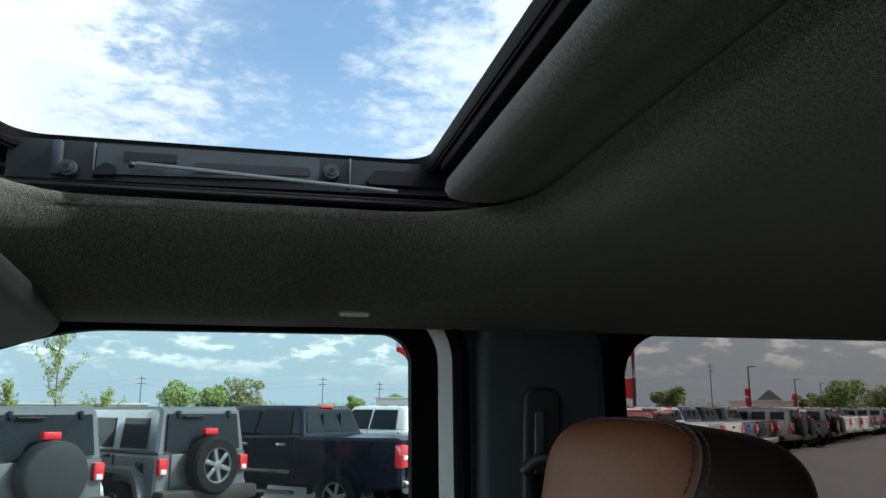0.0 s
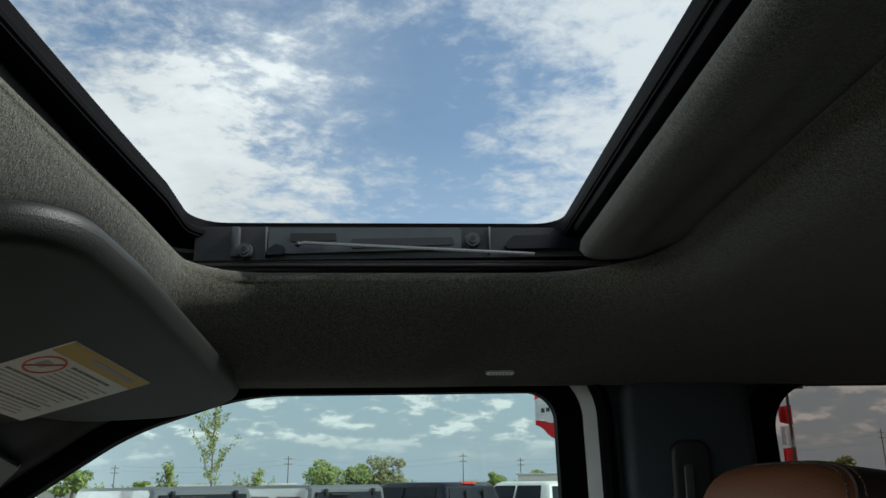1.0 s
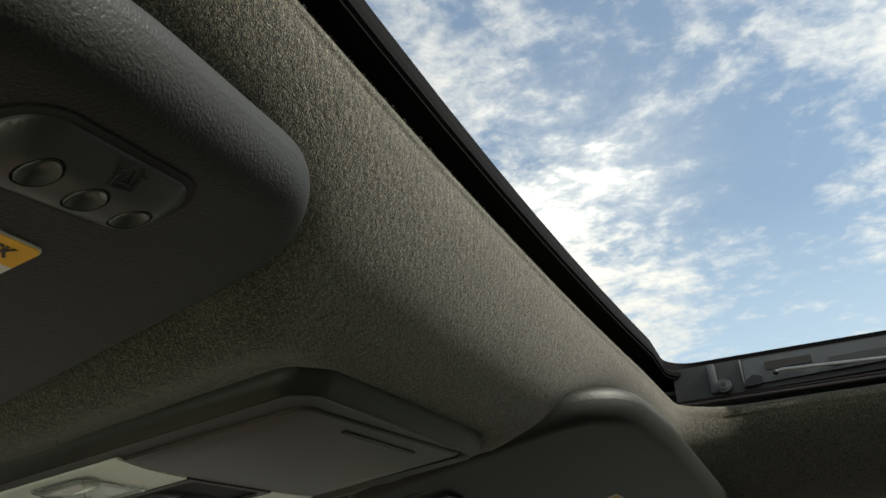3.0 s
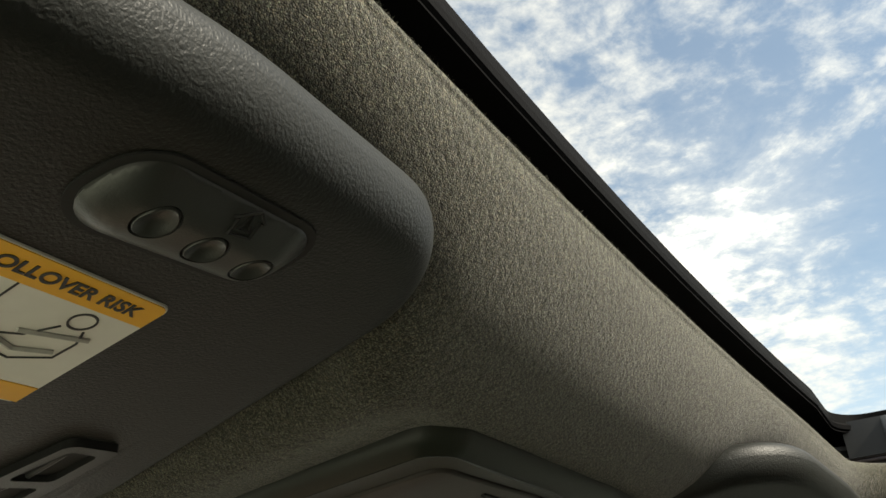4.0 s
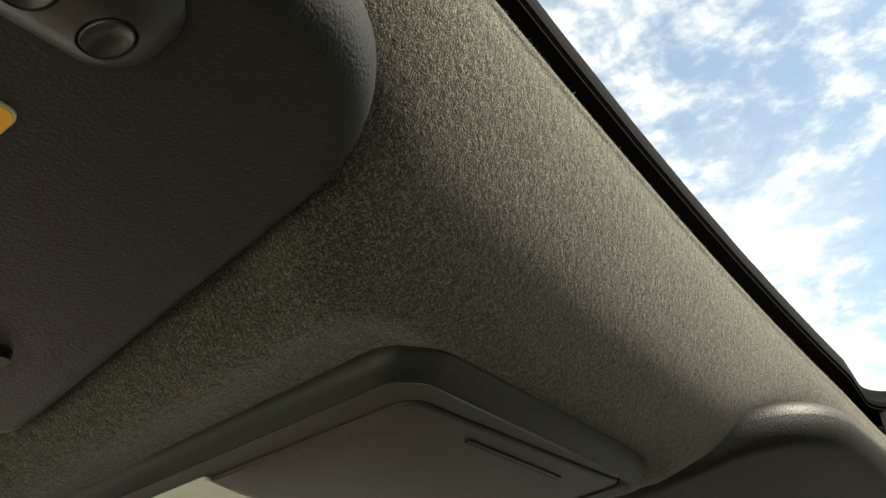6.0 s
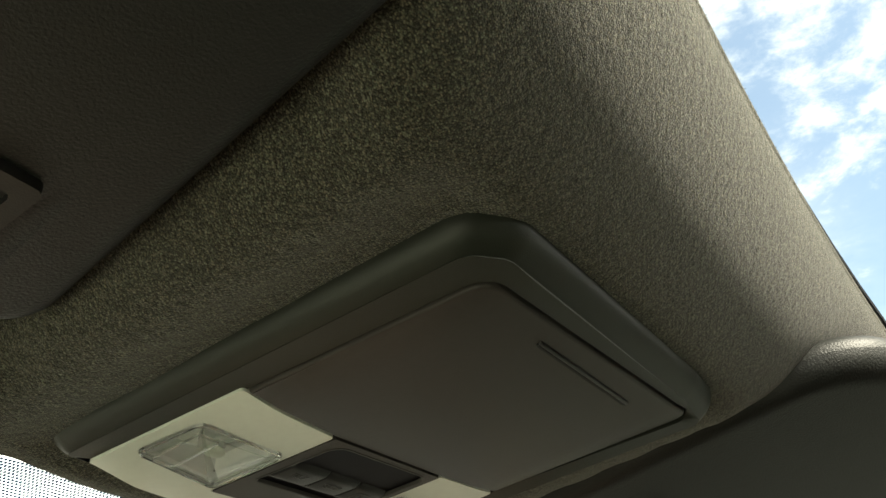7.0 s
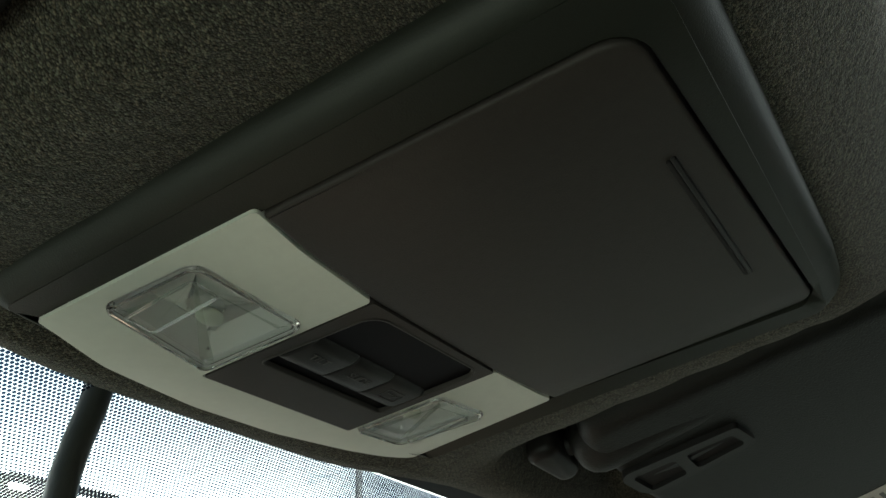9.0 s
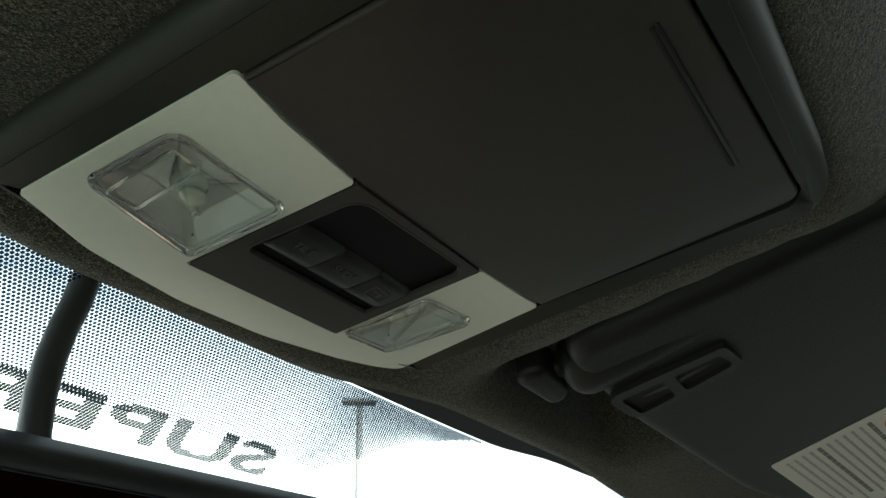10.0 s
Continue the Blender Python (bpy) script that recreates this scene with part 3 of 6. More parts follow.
def door_window(side, name, outline, glass, sash):
    wp = wall_point(side)
    d = empty(name, (0, 0, 0), "closed door window with black rubber seals", "window", kind="structure")
    if glass is not None:
        bm = bmesh.new()
        plate(bm, [inset(outline, -0.004)], wp, 0.016, 0.020)
        pane = part("pane", bm, glass, d, smooth=False)
        pane.visible_shadow = False
    else:
        d["label"] = "lowered door window with black rubber seals"
    if sash:
        part("window_seal", band(outline, 0.0, 0.0315, wp, 0.003, 0.024), RUBBER, d, "black rubber glass run")
        part("sash", band(outline, 0.031, 0.050, wp, -0.003, 0.020), SASH_LIT, d, "white painted inner door sash, brightened for daylight")
        # weatherstrip: a round rubber bead along the body opening
        bm = bmesh.new()
        loop = [Vector(wp(p.x, p.y, -0.016)) for p in inset(outline, -0.053)]
        loop.append(loop[0])
        tube(bm, loop, 0.0095, 8, False)
        part("weatherstrip", bm, RUBBER, d, "black rubber weatherstrip bead")
    else:
        part("window_seal", band(outline, 0.0, 0.032, wp, -0.006, 0.024), RUBBER, d, "black rubber glass run")
    return d


def front_corner_trim(side, name):
    """The dark cover from the headliner down the pillar, in front of the door sash."""
    lo, hi = inset(FRONT_WINDOW, -0.0225), inset(FRONT_WINDOW, -0.088)
    keep = [i for i, p in enumerate(FRONT_WINDOW) if p.x < 0.46 and p.y > 1.15]
    bm = bmesh.new()
    place = wall_point(side)
    loops = []
    for i in keep:
        a, b = lo[i], hi[i]
        ring = []
        for f, h in ((0.0, -0.006), (0.0, -0.020), (0.10, -0.029), (0.35, -0.036), (1.0, -0.038), (1.0, -0.006)):
            q = a.lerp(b, f)
            ring.append(place(q.x, q.y, h))
        loops.append(ring)
    rings(bm, loops)
    return tagged(part(name, bm, DOOR_TRIM), "dark moulded cover over the front corner of the door opening", "pillar trim", kind="structure")


front_corner_trim(1, "trim_corner_right")
front_corner_trim(-1, "trim_corner_left")
door_window(1, "window_1", FRONT_WINDOW, GLASS_CLEAR, True)
door_window(1, "window_2", REAR_WINDOW, GLASS_PRIVACY, False)
door_window(-1, "window_4", FRONT_WINDOW, None, True)
door_window(-1, "window_3", REAR_WINDOW, GLASS_PRIVACY, False)

# plain shell that closes the cabin
bm = bmesh.new()
box(bm, (0.7, 0, 0.30), (3.3, 1.28, 0.04))
tagged(part("floor", bm, DARK_GAP, smooth=False), "dark carpeted cabin floor", "floor", kind="structure")
bm = bmesh.new()
box(bm, (2.335, 0, 0.98), (0.04, 1.28, 1.36))
tagged(part("wall_rear", bm, PLASTIC, smooth=False), "dark plain rear cabin wall", "wall", kind="structure")
bm = bmesh.new()
rings(bm, [[(x, y, z) for x, z in ((-0.92, 0.32), (-0.92, 1.055), (-0.55, 1.07), (-0.14, 1.03), (-0.06, 0.95), (-0.12, 0.6), (-0.4, 0.32))] for y in (-0.638, -0.3, 0.3, 0.638)])
tagged(part("wall_front", bm, DASH), "brown soft vinyl dashboard closing the cabin front", "dashboard", kind="structure")


def a_pillar(side, name):
    """The stone grey pillar cover beside the windshield."""
    bm = bmesh.new()
    top, mid, bot = Vector((0.069, side * 0.616, 1.487)), Vector((-0.025, side * 0.622, 1.394)), Vector((-0.560, side * 0.66, 1.04))
    loops = []
    for i in range(13):
        t = i / 12
        c = top.lerp(mid, t * 4) if t < 0.25 else mid.lerp(bot, (t - 0.25) / 0.75)
        w, d = 0.045, 0.030
        ring = []
        for j in range(16):
            a = 2 * math.pi * j / 16
            k = max(0.0, 1 - 4 * t)
            ring.append(c + Vector(((0.62 + 0.2 * k) * math.cos(a) * w, side * math.sin(a) * d, -(0.80 - 0.24 * k) * math.cos(a) * w)))
        loops.append(ring)
    rings(bm, loops)
    bm2 = bmesh.new()
    tube(bm2, [(0.033, side * 0.600, 1.514), (0.050, side * 0.590, 1.501), (0.071, side * 0.5855, 1.487), (0.092, side * 0.590, 1.472), (0.108, side * 0.602, 1.461)], 0.0022, 8)
    seam = part("seam", bm2, DARK_GAP, None, "dark trim joint")
    seam.parent = tagged(part(name, bm, TRIM_GREY), "grey grained plastic windshield pillar cover", "pillar trim", kind="structure")
    return seam.parent


a_pillar(1, "trim_pillar_right")
a_pillar(-1, "trim_pillar_left")


def b_pillar(side, name):
    t = empty(name, (0, 0, 0), "dark plastic door pillar cover with a seat belt slide", "pillar trim", kind="structure")
    bm = bmesh.new()
    out = rounded([(0.776, 0.5), (0.772, 1.560), (0.925, 1.560), (0.945, 0.5)], 0.03, 8)
    pad(bm, out, lambda x, z, h: (x, side * (0.612 + h), z), 0.04, 0.014)
    part("cover", bm, PILLAR, t)
    bm = bmesh.new()
    out = rounded([(0.818, 1.30), (0.822, 1.482), (0.868, 1.482), (0.868, 1.30)], 0.016, 8)
    pad(bm, out, lambda x, z, h: (x, side * (0.604 + h), z), 0.014, 0.006)
    sl = part("belt_slide", bm, PLASTIC_SMOOTH, t, "satin black belt height slide")
    bm = bmesh.new()
    out = rounded([(0.832, 1.33), (0.834, 1.455), (0.845, 1.455), (0.843, 1.33)], 0.004, 4)
    pad(bm, out, lambda x, z, h: (x, side * (0.6005 + h), z), 0.004, 0.0015)
    part("slide_rib", bm, STEEL, sl, "dark steel slide rib")
    return t


b_pillar(1, "trim_door_pillar_right")
b_pillar(-1, "trim_door_pillar_left")

bm = bmesh.new()
tube(bm, [(0.815, 0.585, 1.392), (0.825, 0.575, 1.404), (0.845, 0.568, 1.408), (0.868, 0.572, 1.402), (0.878, 0.585, 1.390)], 0.007, 10)
belt = tagged(empty("seat_belt", (0.845, 0.585, 1.39)), "black seat belt hanging from its pillar loop", "seat belt")
under(belt, part("loop", bm, PLASTIC_SMOOTH, None, "glossy black belt loop"))
bm = bmesh.new()
box(bm, (0.845, 0.582, 1.13), (0.046, 0.0016, 0.52), 0.0006)
under(belt, part("webbing", bm, RUBBER, None, "black woven belt webbing"))

bm = bmesh.new()
loops = []
for x, z, w in ((-0.93, 1.035, 0.70), (-1.0, 1.06, 0.74), (-1.5, 1.02, 0.78), (-2.0, 0.96, 0.80), (-2.25, 0.86, 0.78), (-2.30, 0.5, 0.76)):
    loops.append([(x, w * k / 8, z - 0.06 * (abs(k) / 8) ** 3) for k in range(-8, 9)] + [(x + 0.02, w, 0.3), (x + 0.02, -w, 0.3)])
rings(bm, loops)
tagged(part("hood_panel", bm, WHITE_PAINT), "white painted hood before the windshield", "hood", kind="structure")

# ---------------------------------------------------------------- windshield


def shield(y, s, h=0.0):
    """A point s metres down the glass at y, h off its inner face."""
    ay = abs(y)
    x0 = -0.046 + 0.35 * max(0, ay - 0.15) ** 2
    z0 = 1.537 - 0.10 * max(0, ay - 0.1) ** 2
    return Vector((x0 - 0.855 * s, y, z0 - 0.505 * s * (1 + 0.12 * s))) + Vector((0.505, 0, -0.86)) * h


ws = empty("windshield", (0, 0, 0), "dusty raked windshield with a dotted black border", "windshield", kind="structure")
bm = bmesh.new()
ys = [-0.63 + 1.26 * i / 40 for i in range(41)]
ss = [-0.03 + 0.99 * i / 14 for i in range(15)]
grid = [[bm.verts.new(shield(y, s)) for y in ys] for s in ss]
for a, b in zip(grid, grid[1:]):
    for i in range(40):
        bm.faces.new((a[i], a[i + 1], b[i + 1], b[i]))
pane = part("pane", bm, GLASS_SHIELD, ws)
pane.visible_shadow = False


def frit_depth(y):
    return 0.060 * (1 - float(smooth01(np.array((abs(y) - 0.130) / 0.080)))) - 0.006 + 0.018 * float(smooth01(np.array((0.255 - abs(y)) / 0.06)) * smooth01(np.array((abs(y) - 0.12) / 0.06)))


bm = bmesh.new()
pitch = 0.0020
row = 0
s = -0.006
while s < 0.07:
    y = -0.30 + (pitch / 2 if row % 2 else 0)
    while y < 0.30:
        d = frit_depth(y)
        if s < d:
            r = 0.00097 - 0.00026 * max(0.0, s) / max(d, 0.01)
            long = 1.0 + 0.35 * float(smooth01(np.array((y - 0.09) / 0.06)))
            c = [bm.verts.new(shield(y + r * math.cos(a * math.pi / 3), s + r * long * math.sin(a * math.pi / 3), 0.0012)) for a in range(6)]
            bm.faces.new(c)
        y += pitch
    s += pitch * 0.866
    row += 1
tagged(part("dot_border", bm, FRIT_DOT, ws, "fading black ceramic dots", smooth=False), kind="stuff")
bm = bmesh.new()
ys2 = [-0.62 + 1.24 * i / 80 for i in range(81)]
a = [bm.verts.new(shield(y, -0.03, 0.0015)) for y in ys2]
b = [bm.verts.new(shield(y, -0.008 - 0.006 * smooth01((abs(y) - 0.26) / 0.08) + 0.014 * smooth01((abs(y) - 0.4) / 0.2), 0.0015)) for y in ys2]
for i in range(80):
    bm.faces.new((a[i], a[i + 1], b[i + 1], b[i]))
part("border_band", bm, FRIT, ws, "solid black border", smooth=False)


def shield_frame(y, s):
    """Axes on the glass for letters that read from outside."""
    o = shield(y, s, 0.0018)
    ey = (shield(y + 0.01, s, 0.0018) - shield(y - 0.01, s, 0.0018)).normalized()
    es = (shield(y, s - 0.01, 0.0018) - shield(y, s + 0.01, 0.0018)).normalized()
    m = Matrix.Identity(4)
    ex = -ey
    ez = ex.cross(es)
    for i in range(3):
        m[i][0], m[i][1], m[i][2], m[i][3] = ex[i], es[i], ez[i], o[i]
    return m


def dotted_letter(ch, y, s):
    """A letter of the banner, laid out as a raster of round dots that fill its strokes."""
    cu = bpy.data.curves.new("letter", "FONT")
    cu.body, cu.size, cu.align_x, cu.align_y, cu.offset = ch, 0.0302, "CENTER", "CENTER", 0.0007
    tmp = bpy.data.objects.new("letter", cu)
    me = bpy.data.meshes.new_from_object(tmp)
    bpy.data.objects.remove(tmp)
    me.calc_loop_triangles()
    tris = [[me.vertices[i].co.to_2d() for i in t.vertices] for t in me.loop_triangles]
    m = shield_frame(y, s)
    bm = bmesh.new()
    r = 0.00096
    for j in range(-12, 13):
        for i in range(-12, 13):
            q = Vector(((i + 0.5 * (j % 2)) * 0.00090, j * 0.00145))
            if any(intersect_point_tri_2d(q, *t) for t in tris):
                bm.faces.new([bm.verts.new(m @ Vector((2.15 * q.x + 0.25 * q.y + r * math.cos(a * math.pi / 4), q.y + r * math.sin(a * math.pi / 4), 0))) for a in range(8)])
    bpy.data.meshes.remove(me)
    tagged(part("letter", bm, FRIT, ws, "banner letter of black dots", smooth=False), kind="stuff")


for ch, y in zip("SUPER", (0.1035, 0.0660, 0.0265, -0.0085, -0.0435)):
    dotted_letter(ch, y, 0.060)
# amber sticker low in the corner of the glass
bm = bmesh.new()
stick = [[shield(0.47 + 0.125 * i / 8, 0.094 + 0.055 * j / 4, 0.002) for i in range(9)] for j in range(5)]
vv = [[bm.verts.new(p) for p in r_] for r_ in stick]
for a, b in zip(vv, vv[1:]):
    for i in range(8):
        bm.faces.new((a[i], a[i + 1], b[i + 1], b[i]))
card = tagged(empty("window_sticker", shield(0.53, 0.12, 0.002)), "translucent amber price sticker on the windshield", "sticker")
under(card, part("sheet", bm, STICKER, None))
bm = bmesh.new()
vv = [[bm.verts.new(shield(0.51 + 0.065 * i / 4, 0.115 + 0.012 * j, 0.0026)) for i in range(5)] for j in range(2)]
for i in range(4):
    bm.faces.new((vv[0][i], vv[0][i + 1], vv[1][i + 1], vv[1][i]))
under(card, part("print_bar", bm, PAPER_YELLOW, None, "darker amber bar"))

# mirror on its stem
mirror = empty("rear_view_mirror", (-0.035, -0.055, 1.53), "black rear view mirror on a curved stem", "mirror")
bm = bmesh.new()
tube(bm, [(-0.048, -0.044, 1.540), (-0.046, -0.047, 1.528), (-0.044, -0.0515, 1.514), (-0.042, -0.055, 1.500), (-0.039, -0.0575, 1.485), (-0.036, -0.0585, 1.470), (-0.032, -0.058, 1.455), (-0.028, -0.056, 1.440)], [0.0060, 0.0058, 0.0057, 0.0057, 0.0058, 0.0059, 0.006, 0.006], 16)
under(mirror, part("stem", bm, STEM, None))
bm = bmesh.new()
MIR = Matrix.Translation((-0.012, -0.035, 1.428)) @ Matrix.Rotation(radians(-4), 4, "Z") @ Matrix.Rotation(radians(28), 4, "Y")
out = rounded([(-0.125, -0.033), (0.125, -0.033), (0.118, 0.033), (-0.118, 0.033)], 0.02, 8)
pad(bm, out, lambda y, z, h: MIR @ Vector((0.018 - h, y, z)), 0.036, 0.012)
under(mirror, part("housing", bm, PLASTIC_SMOOTH, None))
bm = bmesh.new()
pad(bm, inset(out, 0.005), lambda y, z, h: MIR @ Vector((0.0195 - h, y, z)), 0.003, 0.001)
under(mirror, part("mirror_glass", bm, material("dimmed_mirror", (0.02, 0.022, 0.024), rough=0.02, metal=1.0, vary=0.02, scale=20, stain=0.02), None, "dark tinted mirror glass"))

# ---------------------------------------------------------------- sunroof
sunroof = empty("sunroof", (0.5, 0, 1.68), "open sunroof with black frame and side rails", "sunroof")


def sun_part(name, bm, mat, label="", parent=None):
    ob = part(name, bm, mat, None, label)
    if parent is None:
        return under(sunroof, ob)
    ob.parent = parent
    ob.matrix_parent_inverse = Matrix.Identity(4)
    return ob


FRAME = rounded([(0.274, -0.507), (0.76, -0.507), (0.76, 0.507), (0.274, 0.507)], 0.03, 6)
bm = bmesh.new()
plate(bm, [inset(FRAME, -0.05), inset(hole, -0.001)], lambda x, y, h: (x, y, h + roof_rise(x, y)), 1.6845, 1.6935)
plate(bm, [inset(hole, -0.0125), inset(hole, -0.001)], lambda x, y, h: (x, y, h + roof_rise(x, y)), 1.6938, 1.7035)
sun_part("roof_seal", bm, RUBBER, "black rubber roof edge seal")
bm = bmesh.new()
rim = inset(hole, -0.004)
tube(bm, [(p.x, p.y, 1.690 + roof_rise(p.x, p.y)) for p in rim + rim[:1]], 0.0055, 8, False)
sun_part("seal_bead", bm, RUBBER, "round rubber seal bead")
bm = bmesh.new()
plate(bm, [inset(FRAME, -0.055), inset(FRAME, 0.0)], lambda x, y, h: (x, y, h), 1.672, 1.676)
sun_part("frame", bm, STEEL_DARK, "dark coated steel frame")
bm = bmesh.new()
for i, (x, z) in enumerate(((0.2690, 1.660), (0.2720, 1.672))):
    box(bm, (x, 0, z), (0.005, 0.86, 0.010), 0.001)
box(bm, (0.266, 0, 1.692), (0.004, 0.90, 0.034))
sun_part("front_channel", bm, DARK_GAP, "black front drain channel")
for side in (1, -1):
    def sp(x, z, h, side=side):
        return (0.54 + (x - 0.54) * 1.04, side * (0.4855 + h), z + 0.007)
    bm = bmesh.new()
    plate(bm, [V2((0.315, 1.652), (0.715, 1.658), (0.715, 1.689), (0.315, 1.689))], sp, 0.006, 0.010)
    rail = sun_part("side_rail", bm, STEEL_DARK, "grey steel guide rail")
    for x0, x1, zz0, zz1 in ((0.352, 0.360, 1.655, 1.687), (0.385, 0.387, 1.655, 1.687), (0.607, 0.609, 1.658, 1.688)):
        bm = bmesh.new()
        box(bm, (0.54 + ((x0 + x1) / 2 - 0.54) * 1.04, side * 0.489, (zz0 + zz1) / 2 + 0.007), (x1 - x0, 0.010, zz1 - zz0), 0.001)
        sun_part("rail_rib", bm, STEEL, "", rail)
    bm = bmesh.new()
    plate(bm, [rounded([(0.388, 1.658), (0.580, 1.664), (0.580, 1.687), (0.388, 1.686)], 0.004, 4)], sp, 0.001, 0.006)
    sun_part("rail_panel", bm, STEEL, "pressed grey steel panel", rail)
    bm = bmesh.new()
    plate(bm, [rounded([(0.410, 1.671), (0.455, 1.672), (0.455, 1.680), (0.410, 1.680)], 0.001, 2)], sp, -0.001, 0.001)
    sun_part("rail_slot", bm, DARK_GAP, "black slot", rail)
    bm = bmesh.new()
    plate(bm, [rounded([(0.470, 1.664), (0.573, 1.668), (0.571, 1.676), (0.470, 1.674)], 0.002, 3)], sp, -0.001, 0.001)
    sun_part("rail_recess", bm, STEEL_DARK, "", rail)
    bm = bmesh.new()
    plate(bm, [rounded([(0.618, 1.663), (0.70, 1.664), (0.70, 1.684), (0.672, 1.683), (0.668, 1.678), (0.632, 1.677)], 0.004, 4)], sp, -0.004, 0.006)
    sun_part("guide_block", bm, BLACK_GLOSS, "glossy black plastic guide block", rail)
    bm = bmesh.new()
    plate(bm, [rounded([(0.386, 1.656), (0.405, 1.657), (0.405, 1.665), (0.396, 1.668), (0.388, 1.662)], 0.003, 4)], sp, -0.003, 0.004)
    sun_part("pivot_block", bm, BLACK_GLOSS, "black pivot block", rail)
    for bx, bz in ((0.591, 1.673), (0.366, 1.661)):
        bm = bmesh.new()
        M = Matrix.Translation((0.54 + (bx - 0.54) * 1.04, side * 0.485, bz + 0.007)) @ Matrix.Rotation(radians(90), 4, "X")
        for r, d in ((0.0085, 0.008), (0.0055, 0.014)):
            bmesh.ops.create_cone(bm, cap_ends=True, segments=16, radius1=r, radius2=r * 0.86, depth=d, matrix=M)
        bo = sun_part("bolt", bm, STEEL, "grey steel bolt", rail)
        bm = bmesh.new()
        bmesh.ops.create_cone(bm, cap_ends=True, segments=6, radius1=0.0028, radius2=0.0028, depth=0.0155, matrix=M)
        sun_part("bolt_socket", bm, DARK_GAP, "", rail)
    bm = bmesh.new()
    tube(bm, [(0.414, side * 0.475, 1.672), (0.420, side * 0.474, 1.6735), (0.54, side * 0.472, 1.667), (0.655, side * 0.471, 1.661)], 0.0018, 8)
    sun_part("deflector_arm", bm, ROD, "thin bright metal deflector arm", rail)
    bm = bmesh.new()
    ball(bm, (0.414, side * 0.475, 1.672), (0.0032, 0.003, 0.0032), 12, 8)
    sun_part("arm_pivot", bm, STEEL_DARK, "", rail)
    for y0, z0, w in ((0.4955, 1.6545, 0.014), (0.5005, 1.6595, 0.012)):
        bm = bmesh.new()
        box(bm, (0.52, side * y0, z0), (0.44, w, 0.0035), 0.0015)
        sun_part("channel_strip", bm, MAROON, "brown black channel strip", rail)

# sun shade, pushed back, with its rounded pull edge and finger groove
bm = bmesh.new()
prof = [(0.720, 1.676), (0.704, 1.672), (0.6945, 1.664), (0.693, 1.655), (0.698, 1.6485), (0.709, 1.6455), (0.722, 1.646), (0.732, 1.6485), (0.740, 1.6515), (0.745, 1.6540), (0.750, 1.6560), (0.757, 1.6572), (0.768, 1.6570), (0.80, 1.6550), (0.86, 1.6555), (1.18, 1.6600)]
flat = [(0.720, 1.676), (0.704, 1.672), (0.6945, 1.664), (0.693, 1.655), (0.698, 1.6485), (0.709, 1.6455), (0.722, 1.6455), (0.734, 1.646), (0.742, 1.6475), (0.749, 1.6495), (0.758, 1.6520), (0.768, 1.6540), (0.780, 1.6550), (0.80, 1.6550), (0.86, 1.6555), (1.18, 1.6600)]
loops = []
for i in range(61):
    y = -0.452 + 0.904 * i / 60
    e = 0.452 - abs(y)
    k = float(smooth01(np.array((e - 0.018) / 0.045)))
    shr = 0.016 * (1 - min(1.0, e / 0.02)) ** 2
    loops.append([(a[0] * k + b[0] * (1 - k) + shr, y, a[1] * k + b[1] * (1 - k) + 0.3 * shr) for a, b in zip(prof, flat)] + [(1.18, y, 1.680)])
rings(bm, loops)
under(sunroof, part("sun_shade", bm, KNIT_SHADE, None, "charcoal cloth sun shade pushed back", angle=1.2))
bm = bmesh.new()
box(bm, (0.95, 0, 1.6835), (0.47, 0.90, 0.005), 0.002)
under(sunroof, part("glass_panel", bm, BLACK_GLOSS, None, "dark sliding glass panel edge"))
bm = bmesh.new()
box(bm, (0.699, 0, 1.682), (0.014, 0.90, 0.012), 0.004)
under(sunroof, part("glass_seal", bm, RUBBER, None, "black rubber glass seal"))

# ---------------------------------------------------------------- overhead console


def con(x, y, h):
    """Console face: h metres up into the roof from its plane; both flanks fold upwards."""
    lift = 0.0
    for over, slope in ((min(-y - 0.068, 0.027), 0.065), (min(y - 0.087, 0.012), 0.10)):
        lift += slope * 0.5 * (over + math.sqrt(over * over + 0.000025))
    return Vector((x, y, 1.532 + 0.13 * x + h + lift - 0.0003))


def moulded(bm, place, cuts_y=(-0.092, -0.086, -0.08, -0.076, -0.072, -0.068, -0.064, -0.06, -0.054, -0.046, 0.078, 0.082, 0.085, 0.088, 0.091, 0.095), cuts_x=()):
    """Cuts a part built flat along lines of its plan and bends it onto the console face."""
    for axis, cuts in ((1, cuts_y), (0, cuts_x)):
        for c in cuts:
            co, no = [0.0, 0.0, 0.0], [0.0, 0.0, 0.0]
            co[axis], no[axis] = c, 1.0
            bmesh.ops.bisect_plane(bm, geom=bm.verts[:] + bm.edges[:] + bm.faces[:], plane_co=co, plane_no=no)
    for v in bm.verts:
        v.co = place(*v.co)


def flat(x, y, h):
    return Vector((x, y, h))


console = empty("overhead_console", (0.1, 0, 1.56), "charcoal overhead console with two map lamps and a closed bin", "console")


def con_part(name, bm, mat, label="", parent=None, smooth=True, angle=0.7):
    ob = part(name, bm, mat, None, label, smooth, angle)
    if parent is None:
        return under(console, ob)
    ob.parent = parent
    ob.matrix_parent_inverse = Matrix.Identity(4)
    return ob


